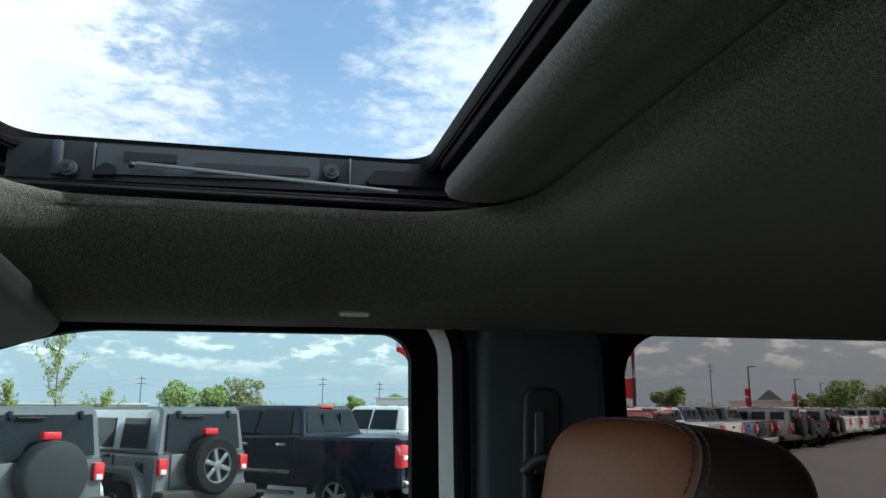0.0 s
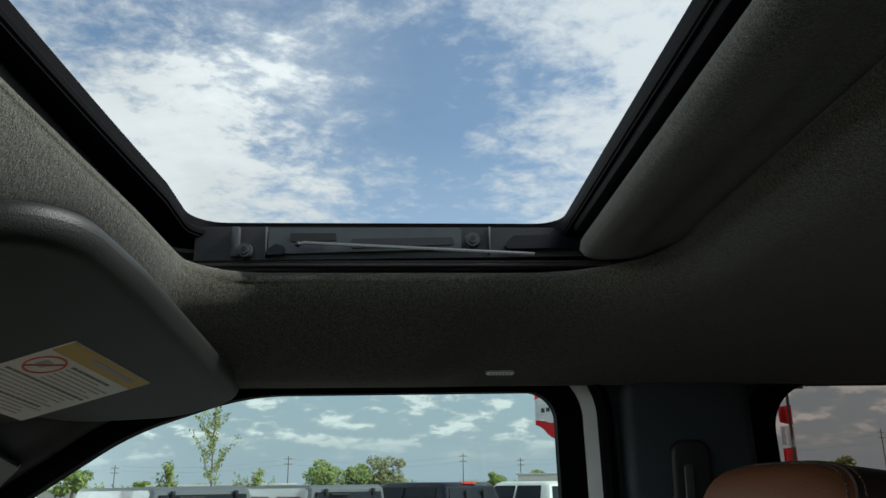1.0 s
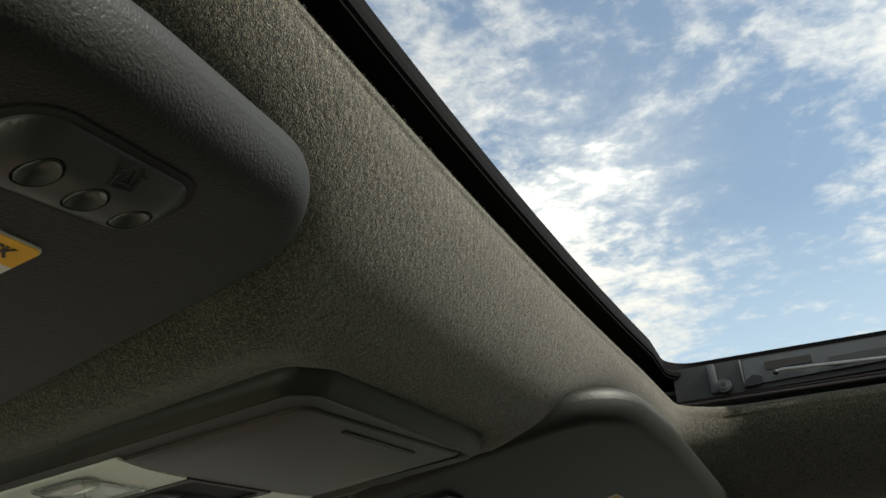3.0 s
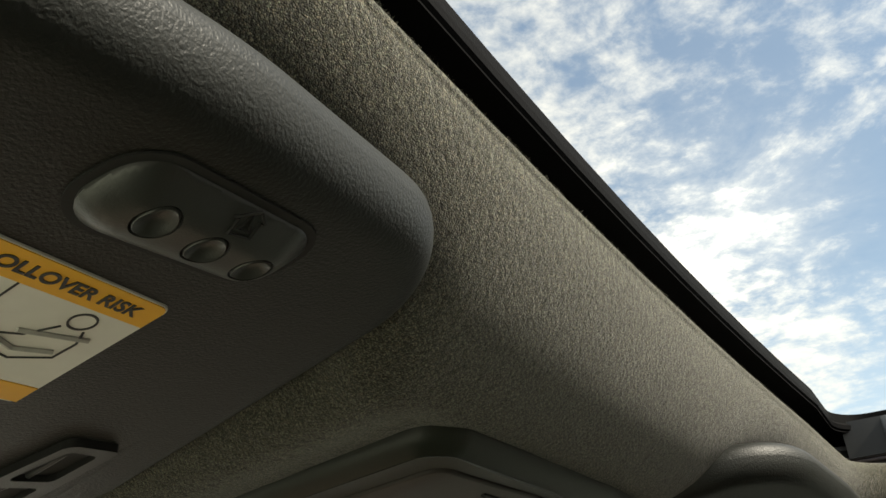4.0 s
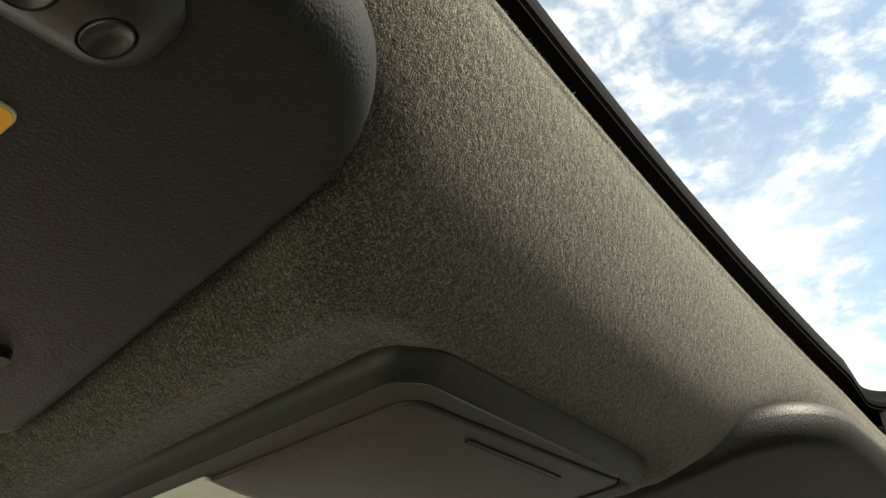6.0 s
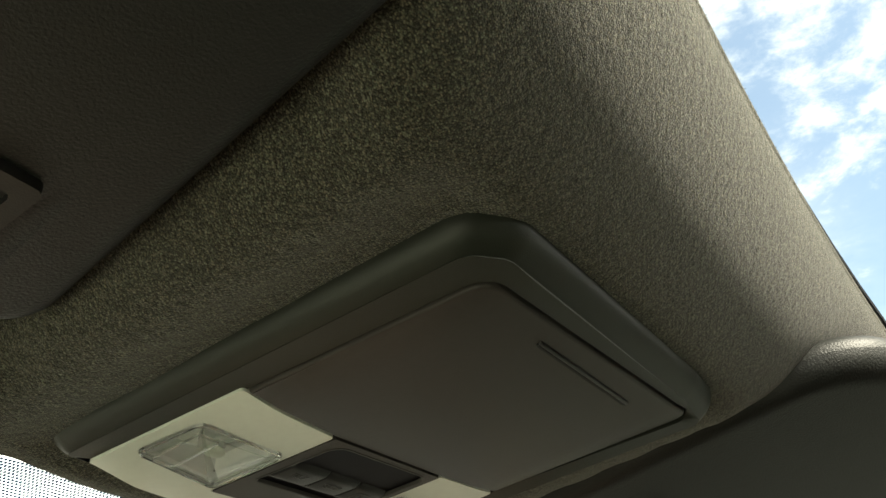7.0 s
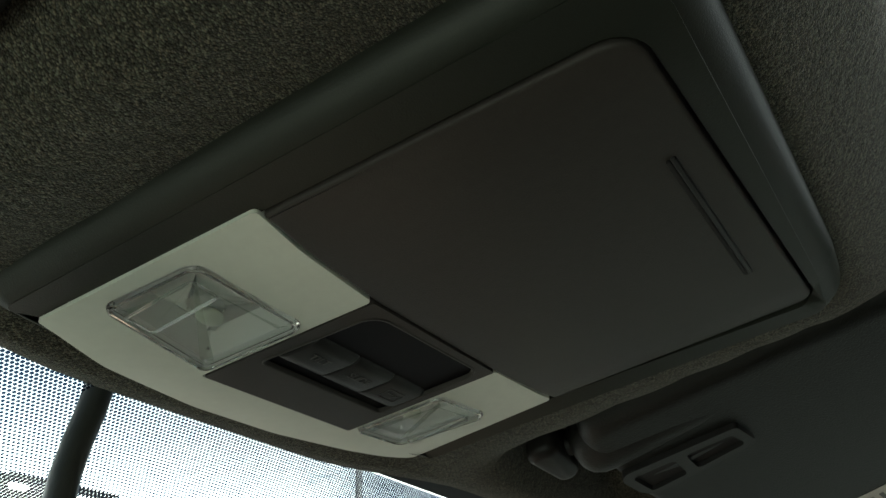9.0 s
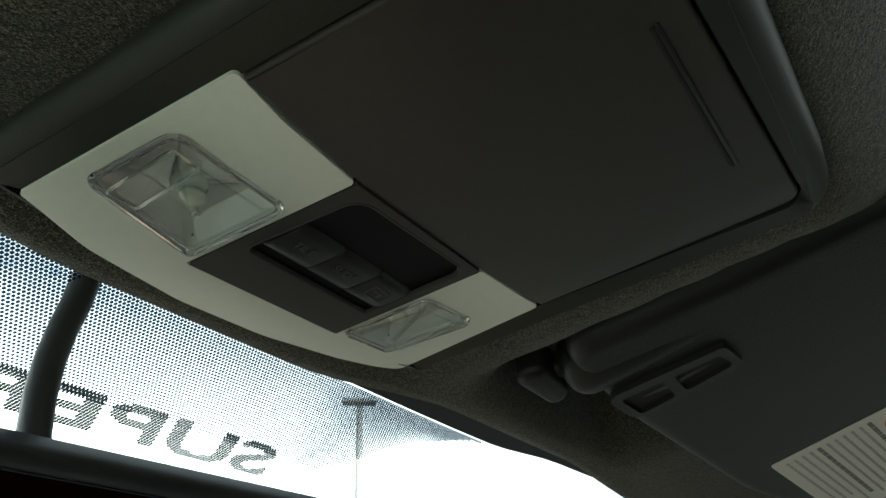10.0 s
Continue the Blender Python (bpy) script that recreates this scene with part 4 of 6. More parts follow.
BODY = inset(rounded([(-0.013, -0.123), (0.204, -0.109), (0.220, -0.088), (0.222, 0.085), (0.219, 0.126), (0.004, 0.118), (-0.024, 0.03), (-0.024, -0.03)], [0.014, 0.022, 0.022, 0.03, 0.018, 0.016, 0.08, 0.08], 8), 0.002)
BIN = rounded([(0.0855, -0.0905), (0.1985, -0.0815), (0.2065, 0.1025), (0.0870, 0.0992), (0.0832, 0.0530), (0.0816, -0.0312), (0.0842, -0.072)], [0.001, 0.012, 0.007, 0.001, 0.004, 0.01, 0.02], 8)
LAMP = rounded([(-0.002, -0.1010), (-0.012, -0.068), (-0.0190, -0.02), (-0.0170, 0.025), (-0.0075, 0.066), (0.004, 0.1015), (0.0862, 0.0985), (0.0836, 0.0498), (0.0084, 0.0458), (0.0062, -0.0391), (0.0812, -0.0324), (0.0835, -0.072), (0.086, -0.0940)],
               [0.002, 0.06, 0.06, 0.06, 0.03, 0.006, 0.003, 0.002, 0.001, 0.001, 0.002, 0.02, 0.002], 5)
PANEL = rounded([(0.0070, -0.0385), (0.0815, -0.0318), (0.0832, 0.0492), (0.0090, 0.0452)], 0.001, 3)
LENS_L = rounded([(0.0100, -0.0408), (0.0565, -0.0366), (0.0575, -0.0895), (0.0180, -0.0930)], [0.004, 0.006, 0.007, 0.005], 5)
LENS_R = rounded([(0.0105, 0.0468), (0.0562, 0.0500), (0.0600, 0.0870), (0.0132, 0.0785)], [0.004, 0.005, 0.006, 0.005], 5)

# body: sloping sides that sink into the cloth, and a flat ledge with a well


def frame_face(x, y, h):
    """The console face, with the frame beside the bin standing a little lower."""
    return con(x, y, h - 0.0030 * float(smooth01(np.array((y - 0.100) / 0.005))))


bm = bmesh.new()
loops = [[frame_face(p.x, p.y, 0.030) for p in inset(BODY, -0.004)]]
for d, h in ((0.0, 0.0125), (0.0003, 0.0105), (0.0012, 0.0082), (0.0026, 0.0060), (0.0045, 0.0041), (0.0064, 0.0026), (0.0080, 0.0016), (0.0093, 0.0010)):
    loops.append([frame_face(p.x, p.y, h) for p in inset(BODY, d)])
rings(bm, loops, False, False)
ledge = [p for p in inset(BODY, 0.0089) if p.x > 0.012 or p.y < -0.094]
well = [p for p in inset(BIN, -0.0013) if p.x > 0.09]
shelf = bmesh.new()
plate(shelf, [ledge + V2((0.012, 0.1012), (0.0865, 0.1006)) + well[::-1] + V2((0.0855, -0.0914), (0.012, -0.1000), (0.000, -0.0995))], flat, 0.0008, 0.005)
moulded(shelf, frame_face)
tmp_mesh = bpy.data.meshes.new("shelf")
shelf.to_mesh(tmp_mesh)
shelf.free()
bm.from_mesh(tmp_mesh)
bpy.data.meshes.remove(tmp_mesh)
con_part("body", bm, FRAME_PLASTIC, "charcoal plastic console frame")

bm = bmesh.new()
pad(bm, BIN, flat, 0.02, 0.0016, 4)
moulded(bm, lambda x, y, h: con(x, y, h - 0.0006))
bin_door = con_part("bin_door", bm, PLASTIC, "closed charcoal sunglasses bin door")
bm = bmesh.new()
plate(bm, [inset(BIN, -0.003), inset(BIN, 0.003)], con, 0.0052, 0.007)
con_part("bin_gap", bm, DARK_GAP, "dark gap round the bin door", bin_door, False)
bm = bmesh.new()
slot = rounded([(0.1893, -0.0300), (0.1911, -0.0300), (0.1920, 0.0565), (0.1902, 0.0565)], 0.0008, 4)
pad(bm, slot, lambda x, y, h: con(x, y, h - 0.0018), 0.003, 0.0006, 3)
con_part("finger_rib", bm, PLASTIC_SMOOTH, "narrow finger rib", bin_door)
bm = bmesh.new()
pad(bm, rounded([(0.1877, -0.0290), (0.1892, -0.0300), (0.1902, 0.0565), (0.1887, 0.0555)], 0.001, 3), lambda x, y, h: con(x, y, h - 0.0016), 0.001, 0.0002, 2)
con_part("finger_groove", bm, DARK_GAP, "", bin_door)
# pale bead whose colour carries the glint at the bin corner
bm = bmesh.new()
ball(bm, con(0.2055, 0.1048, 0.0), (0.0016, 0.0016, 0.0012), 10, 6)
con_part("corner_pin", bm, TRIM_GREY, "tiny corner pin, pale to stand in for a glint", bin_door)

# pale lamp surround with its two windows
bm = bmesh.new()
plate(bm, [LAMP, LENS_L, LENS_R], flat, -0.0007, 0.012)
moulded(bm, lambda x, y, h: con(x, y, h + 4.0 * max(0.0, 0.007 - x) ** 2), cuts_x=(-0.014, -0.010, -0.006, -0.002, 0.002, 0.006))
surround = con_part("lamp_surround", bm, BEZEL, "pale grey green lamp surround", None, True, 0.4)


def map_lamp(outline, flip):
    c = sum(outline, Vector((0, 0))) / len(outline)
    # a faceted bowl whose floor rises to a cross of creases
    bm = bmesh.new()
    n = len(outline)
    loops = [[con(p.x, p.y, h) for p in inset(outline, d)] for d, h in ((0.0002, -0.0004), (0.0012, 0.0030), (0.0034, 0.0050), (0.0090, 0.0088))]
    vv = rings(bm, loops, False, False)
    mid = [bm.verts.new(con(c.x + 0.006 * math.cos(a), c.y + 0.007 * flip * math.sin(a), 0.0045 + 0.002 * (i % 2))) for i, a in enumerate(2 * math.pi * k / n for k in range(n))]
    last = vv[-1]
    start = min(range(n), key=lambda k: (mid[k].co - last[0].co).length)
    order = [mid[(start + k) % n] for k in range(n)]
    if (order[n // 4].co - last[n // 4].co).length > (order[-(n // 4)].co - last[n // 4].co).length:
        order = [mid[(start - k) % n] for k in range(n)]
    for k in range(n):
        bm.faces.new((last[k], last[(k + 1) % n], order[(k + 1) % n], order[k]))
    bm.faces.new(order)
    con_part("reflector", bm, REFLECTOR, "silvery lamp reflector", surround, True, 0.3)
    bm = bmesh.new()
    lathe_at = con(c.x - 0.002, c.y + 0.004 * flip, 0.0035)
    ball(bm, lathe_at, (0.0042, 0.0055, 0.0028), 14, 8)
    con_part("bulb", bm, BEZEL, "small frosted bulb", surround)
    # thin clear lens, bowed a little
    bm = bmesh.new()
    rings(bm, [[con(p.x, p.y, h) for p in inset(outline, d)] for d, h in ((0.0020, 0.0002), (0.0024, -0.0006), (0.0040, -0.0010), (0.0080, -0.0013))], False, True)
    lens = con_part("lens", bm, LENS, "clear plastic map lamp lens", surround, True, 0.25)
    lens.visible_shadow = False
    # raised clear rim round it, stepped on its inner side
    bm = bmesh.new()
    rings(bm, [[con(p.x, p.y, h) for p in inset(outline, d)] for d, h in ((0.0003, 0.0020), (0.0003, -0.0012), (0.0007, -0.0020), (0.0013, -0.0022), (0.0018, -0.0018), (0.0022, -0.0010), (0.0030, -0.0010), (0.0032, -0.0002), (0.0030, 0.0012), (0.0003, 0.0020))], False, False)
    bmesh.ops.remove_doubles(bm, verts=bm.verts, dist=1e-6)
    rim = con_part("lens_rim", bm, ACRYLIC, "clear stepped lens rim", lens, True, 0.35)
    rim.visible_shadow = False
    # touch block along the outer side
    e = inset(outline, 0.0040)
    xs, yy = [p.x for p in e], [p.y for p in e]
    x0, x1, y0, y1 = min(xs) + 0.006, max(xs) - 0.001, min(yy), max(yy)
    ya, yb = (y0 + 0.002, y0 + 0.32 * (y1 - y0)) if flip > 0 else (y1 - 0.30 * (y1 - y0), y1 - 0.004)
    block = rounded([(x0, ya), (x1, ya), (x1, yb), (x0, yb)], 0.0022, 4)
    bm = bmesh.new()
    rings(bm, [[con(p.x, p.y, h) for p in inset(block, d)] for d, h in ((0.0, -0.0008), (0.0002, -0.0030), (0.0009, -0.0036), (0.0018, -0.0036), (0.0024, -0.0030))], False, True)
    guide = con_part("touch_block", bm, LENS, "raised clear touch block", lens, True, 0.25)
    guide.visible_shadow = False
    bm = bmesh.new()
    edge = [con(p.x, p.y, -0.0034) for p in inset(block, 0.0008)]
    tube(bm, edge + edge[:1], 0.0005, 6, False)
    bead = con_part("block_edge", bm, ACRYLIC, "bright clear block edge", lens)
    bead.visible_shadow = False


map_lamp(LENS_L, 1)
map_lamp(LENS_R, -1)

# switch panel: three keys over a black pocket plate
POCKET = rounded([(0.0290, -0.0302), (0.0768, -0.0244), (0.0786, 0.0436), (0.0298, 0.0404)], [0.002, 0.008, 0.006, 0.002], 6)
bm = bmesh.new()
plate(bm, [PANEL, inset(POCKET, -0.0014)], con, -0.0012, 0.012)
rings(bm, [[con(p.x, p.y, h) for p in inset(POCKET, d)] for d, h in ((-0.0014, -0.0012), (-0.0010, -0.0016), (-0.0004, -0.0015), (0.0, -0.0006), (0.0001, 0.0002))], False, False)
panel = con_part("switch_panel", bm, PLASTIC, "charcoal switch panel", None, True, 0.4)
# almost flush plate; the pocket's dark depth is only its colour
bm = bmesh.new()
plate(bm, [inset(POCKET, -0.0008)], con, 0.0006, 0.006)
con_part("pocket", bm, POCKET_SHADE, "shallow black plate coloured as the shade of a pocket", panel, False)
keys_y = ((-0.0282, -0.0048), (-0.0044, 0.0183), (0.0187, 0.0405))
for i, (ya, yb) in enumerate(keys_y):
    bm = bmesh.new()
    kx = 0.0336
    out = rounded([(kx, ya), (kx + 0.020, ya + 0.002), (kx + 0.020, yb + 0.002), (kx, yb)], [0.0012, 0.0012, 0.0022 if i == 2 else 0.0012, 0.0022 if i == 2 else 0.0012], 3)
    pad(bm, out, flat, 0.008, 0.0009, 3)
    moulded(bm, lambda x, y, h: con(x, y, h - 0.0016 + 0.0022 * max(0.0, 1 - (x - 0.0330) / 0.0060) ** 2 + 0.0020 * max(0.0, (x - 0.0490) / 0.0045) ** 2), (), (0.035, 0.0365, 0.038, 0.0395, 0.0485, 0.0498, 0.051, 0.0522))
    con_part("key", bm, PLASTIC_SMOOTH, "satin charcoal roof key", panel)


def key_frame(x, y, h):
    """Letters run towards +y with their tops towards +x, and face down."""
    o = con(x, y, h)
    return Matrix(((0, 1, 0, o.x), (1, 0, 0, o.y), (0, 0.13, -1, o.z), (0, 0, 0, 1)))


for word, y in (("TILT", -0.0158), ("SLIDE", 0.0082)):
    ob = lettering("legend", word, 0.0052, key_frame(0.0440, y, -0.0018), LEGEND, None, 0.0001, "faint grey key legend")
    ob.parent = panel
bm = bmesh.new()
ico = rounded([(0.0395, 0.0255), (0.0470, 0.0255), (0.0470, 0.0365), (0.0395, 0.0365)], 0.0012, 3)
plate(bm, [ico, inset(ico, 0.0005)], con, -0.0019, -0.0015)
box(bm, con(0.0440, 0.0305, -0.0017), (0.0006, 0.006, 0.0003))
box(bm, con(0.0425, 0.0322, -0.0017), (0.003, 0.0006, 0.0003))
con_part("legend", bm, LEGEND, "faint grey window symbol", panel, False)

# ---------------------------------------------------------------- sun visors


def visor_face(side):
    return lambda x, y, h: Vector((x, side * y, 1.553 + 0.191 * (x - 0.254) - 0.171 * (y - 0.354) + h))


VISOR_L = rounded([(0.056, 0.168), (0.2895, 0.188), (0.308, 0.31), (0.318, 0.585), (0.200, 0.565), (0.056, 0.345)], [0.018, 0.062, 0.25, 0.055, 0.06, 0.05], 12)
VISOR = rounded([(0.060, 0.172), (0.308, 0.172), (0.325, 0.30), (0.342, 0.592), (0.318, 0.612), (0.262, 0.620), (0.176, 0.574), (0.094, 0.440), (0.064, 0.262)], [0.018, 0.07, 0.25, 0.020, 0.02, 0.06, 0.10, 0.20, 0.05], 10)


def sun_visor(side, label):
    vp = visor_face(side)
    v = empty("sun_visor", vp(0.06, 0.3, 0.01), label, "sun visor", "sun visors")
    bm = bmesh.new()
    pad(bm, VISOR if side > 0 else VISOR_L, vp, 0.030, 0.015, 10, power=3.0)
    under(v, part("pad", bm, VINYL, None, "charcoal grained vinyl pad", angle=1.3))
    # thick rolled inner edge round the pivot rod
    bm = bmesh.new()
    n = 14
    xs = [0.0465, 0.0475, 0.0495, 0.053, 0.058] + [0.066 + 0.14 * i / n for i in range(n + 1)]
    rr = [0.004, 0.0095, 0.0145, 0.0180, 0.0198] + [0.0202 - 0.009 * i / n for i in range(n + 1)]
    tube(bm, [vp(x, 0.213 - 0.06 * max(0, x - 0.06), 0.0185 - 0.03 * max(0, x - 0.06)) for x in xs], rr, 22)
    under(v, part("rolled_edge", bm, VINYL, None, "padded rolled edge", angle=1.3))
    # clip bezel with two windows, nearer to the rolled edge on the driver side
    clip_at = vp if side > 0 else lambda x, y, h: vp(x - 0.008, y - 0.010, h)
    bez = rounded([(0.066, 0.224), (0.140, 0.222), (0.145, 0.247), (0.072, 0.260)], [0.008, 0.004, 0.005, 0.012], 6)
    w1 = rounded([(0.073, 0.231), (0.100, 0.230), (0.101, 0.250), (0.077, 0.254)], 0.003, 4)
    w2 = rounded([(0.107, 0.2295), (0.135, 0.2285), (0.139, 0.243), (0.108, 0.249)], 0.003, 4)
    bm = bmesh.new()
    plate(bm, [bez, w1, w2], clip_at, -0.0035, 0.004)
    bmesh.ops.bevel(bm, geom=[e for e in bm.edges if e.is_boundary is False and e.calc_face_angle(0) > 0.9], offset=0.0011, segments=2, affect="EDGES")
    clip = under(v, part("clip_bezel", bm, PLASTIC_SMOOTH, None, "satin black clip bezel", angle=0.5))
    bm = bmesh.new()
    plate(bm, [inset(bez, 0.002)], clip_at, -0.0006, 0.002)
    ob = part("clip_recess", bm, DARK_GAP, None, "dark clip recess", False)
    ob.parent = clip
    bm = bmesh.new()
    tube(bm, [clip_at(0.070, 0.243, 0.002), clip_at(0.104, 0.2405, -0.0012), clip_at(0.142, 0.236, 0.002)], 0.0014, 8)
    ob = part("clip_bar", bm, STEEL, None, "thin metal clip bar")
    ob.parent = clip
    # pivot block on the header
    bm = bmesh.new()
    out = rounded([(0.0245, 0.182), (0.046, 0.186), (0.046, 0.224), (0.031, 0.226)], 0.008, 6)
    pad(bm, out, lambda x, y, h: vp(x, y, h + 0.006), 0.024, 0.006, 5)
    under(v, part("pivot_block", bm, PLASTIC_SMOOTH, None, "black pivot block"))
    bm = bmesh.new()
    tube(bm, [vp(0.038, 0.205, 0.018), vp(0.066, 0.212, 0.018)], 0.0065, 10)
    under(v, part("pivot_rod", bm, PLASTIC_SMOOTH, None))
    return v, vp


_, vp_r = sun_visor(1, "charcoal vinyl sun visor folded up, with a paper warning label")
_, vp_l = sun_visor(-1, "charcoal vinyl sun visor folded up, with door remote buttons")


def on_visor(vp, o, ex, ey):
    """Maps label coordinates (u, v) in metres onto a visor face: o origin, ex and ey unit steps in its plan."""
    o, ex, ey = Vector(o), Vector(ex).normalized(), Vector(ey).normalized()

    def place(u, v, h):
        q = o + ex * u + ey * v
        return vp(q.x, q.y, h)
    return place


# paper warning label on the passenger visor
lab = empty("warning_label", vp_r(0.2, 0.44, 0), "worn white and ochre warning label with grey print", "label")
pl = on_visor(vp_r, (0.254, 0.355), (0.022, 0.131), (-0.135, 0.036))
W, H = 0.133, 0.139


def label_part(parent, name, bm, mat, label=""):
    return under(parent, part(name, bm, mat, None, label, False))


def quad(bm, place, u0, v0, u1, v1, h0, h1):
    plate(bm, [V2((u0, v0), (u1, v0), (u1, v1), (u0, v1))], place, h0, h1)


bm = bmesh.new()
plate(bm, [rounded([(0, 0), (W, 0), (W, H), (0, H)], 0.002, 3)], pl, -0.0007, 0.0005)
label_part(lab, "sheet", bm, PAPER, "off white label sheet")
bm = bmesh.new()
quad(bm, pl, 0.001, 0.001, W - 0.001, 0.0225, -0.0010, -0.0006)
label_part(lab, "heading_band", bm, PAPER_OCHRE, "faded ochre heading band")
bm = bmesh.new()
quad(bm, pl, 0.045, 0.008, 0.115, 0.0135, -0.0013, -0.0009)
label_part(lab, "heading_bar", bm, INK_GREY)
bm = bmesh.new()
cir = [Vector((0.025 + 0.0185 * math.cos(a * math.pi / 20), 0.044 + 0.0185 * math.sin(a * math.pi / 20))) for a in range(40)]
plate(bm, [cir, inset(cir, 0.0020)], pl, -0.0013, -0.0006)
tube(bm, [pl(0.0125, 0.0565, -0.0010), pl(0.0375, 0.0315, -0.0010)], 0.0009, 6)
label_part(lab, "prohibition_ring", bm, INK_RED, "red prohibition ring")
bm = bmesh.new()
plate(bm, [rounded([(0.017, 0.036), (0.031, 0.038), (0.029, 0.051), (0.016, 0.049)], 0.003, 3)], pl, -0.0009, -0.0006)
label_part(lab, "symbol", bm, INK_GREY)
rl = random.Random(5)
v = 0.030
for i in range(17):
    bold = i in (0, 6, 12)
    hgt = 0.0030 if bold else 0.0019
    bm = bmesh.new()
    u = 0.047 if v < 0.063 else 0.007
    end = W - rl.uniform(0.006, 0.03)
    while u < end - 0.004:
        w = min(rl.uniform(0.003, 0.010), end - u)
        quad(bm, pl, u, v, u + w, v + hgt, -0.0010, -0.0006)
        u += w + 0.0014
    label_part(lab, "print_line", bm, INK_GREY if not bold else MARK)
    v += 0.0068 if bold else 0.0060

# amber label and remote buttons on the driver visor
lab2 = empty("rollover_label", vp_l(0.21, 0.33, 0), "white label with an amber heading on the visor", "label")
dl = on_visor(vp_l, (0.2325, 0.2700), (0.0085, 0.036), (-0.055, 0.003))
W2, H2 = 0.118, 0.070
bm = bmesh.new()
plate(bm, [rounded([(0, 0), (W2, 0), (W2, H2), (0, H2)], 0.003, 4)], dl, -0.0007, 0.0005)
label_part(lab2, "sheet", bm, PAPER, "white label sheet")
bm = bmesh.new()
plate(bm, [rounded([(0.0004, 0.0004), (W2 - 0.0004, 0.0004), (W2 - 0.0004, 0.0125), (0.0004, 0.0125)], [0.003, 0.003, 0.0002, 0.0002], 4)], dl, -0.0010, -0.0006)
label_part(lab2, "heading_band", bm, PAPER_YELLOW, "amber heading band")
bm = bmesh.new()
quad(bm, dl, 0.0004, 0.0585, W2 - 0.0004, 0.0690, -0.0010, -0.0006)
label_part(lab2, "footer_band", bm, PAPER_YELLOW, "amber footer band")


def label_frame(place, u, v, h):
    """A frame whose letters read along -u and face down off the label."""
    o, a, b = place(u, v, h), place(u - 0.01, v, h), place(u, v - 0.01, h)
    ex, ey = (a - o).normalized(), (b - o).normalized()
    ez = ex.cross(ey)
    return Matrix(((ex.x, ey.x, ez.x, o.x), (ex.y, ey.y, ez.y, o.y), (ex.z, ey.z, ez.z, o.z), (0, 0, 0, 1)))


ob = lettering("heading", "ROLLOVER RISK", 0.0074, label_frame(dl, 0.0340, 0.0066, -0.0012), INK, None, 0.0001, "black heading letters", 0.00018)
under(lab2, ob)
bm = bmesh.new()
quad(bm, dl, 0.044, 0.0125, 0.0446, 0.0585, -0.0010, -0.0006)
label_part(lab2, "divider", bm, INK)
bm = bmesh.new()
ringc = [Vector((0.0172 + 0.0046 * math.cos(a * math.pi / 12), 0.0192 + 0.0046 * math.sin(a * math.pi / 12))) for a in range(24)]
plate(bm, [ringc, inset(ringc, 0.0007)], dl, -0.0010, -0.0006)
for pts in (((0.0130, 0.0235), (0.0100, 0.030), (0.0105, 0.040)), ((0.0210, 0.0240), (0.0270, 0.033), (0.0350, 0.036)), ((0.0105, 0.040), (0.022, 0.046), (0.038, 0.042))):
    tube(bm, [dl(a, b, -0.0008) for a, b in pts], 0.0004, 6)
label_part(lab2, "line_symbol", bm, INK, "thin black line symbol")
bm = bmesh.new()
for pts in (((0.0085, 0.0265), (0.030, 0.0315)), ((0.013, 0.037), (0.025, 0.0405), (0.036, 0.036))):
    tube(bm, [dl(a, b, -0.0008) for a, b in pts], 0.0011, 6)
label_part(lab2, "strap_symbol", bm, INK_GREY, "grey strap symbol")
for i in range(6):
    bm = bmesh.new()
    u = 0.048
    while u < W2 - 0.012:
        w = rl.uniform(0.005, 0.012)
        quad(bm, dl, u, 0.0175 + 0.0066 * i, u + w, 0.0210 + 0.0066 * i, -0.0010, -0.0006)
        u += w + 0.0016
    label_part(lab2, "print_line", bm, INK)

remote = empty("door_remote", vp_l(0.27, 0.29, 0), "charcoal three button remote panel set in the visor", "remote")
RP = rounded([(0.2605, 0.3275), (0.2890, 0.3215), (0.2815, 0.2600), (0.2535, 0.2590)], [0.015, 0.011, 0.012, 0.017], 8)


def remote_dome(x, y):
    """Height of the domed panel under the visor face, rolling off towards its outline."""
    q = Vector((x, y))
    near = 1.0
    for a, b in zip(RP, RP[1:] + RP[:1]):
        ab = b - a
        t = max(0.0, min(1.0, (q - a).dot(ab) / max(ab.length_squared, 1e-12)))
        near = min(near, (q - a - ab * t).length)
    f = 1 - min(near / 0.0125, 1.0)
    return -0.0014 - 0.0056 * (1 - f ** 2.3)


BUTTONS = [(0.2746, 0.3077), (0.2703, 0.2898), (0.2674, 0.2719)]
circles = [[Vector((bx + 0.0064 * math.cos(a * math.pi / 14), by + 0.0058 * math.sin(a * math.pi / 14))) for a in range(28)] for bx, by in BUTTONS]
bm = bmesh.new()
plate(bm, [RP] + circles, flat, 0.0, 0.004)
moulded(bm, lambda x, y, h: vp_l(x, y, remote_dome(x, y) * (1 if h < 0.002 else 0) + h), [0.2592 + 0.0014 * i for i in range(50)], [0.2548 + 0.0015 * i for i in range(24)])
under(remote, part("panel", bm, REMOTE, None, "satin charcoal domed panel", angle=0.9))
# flat dark ring on the visor, painting the shade round the domed panel
bm = bmesh.new()
plate(bm, [inset(RP, -0.0026), inset(RP, 0.0012)], vp_l, -0.0007, 0.001)
under(remote, part("panel_shade_ring", bm, DARK_GAP, None, "", False))
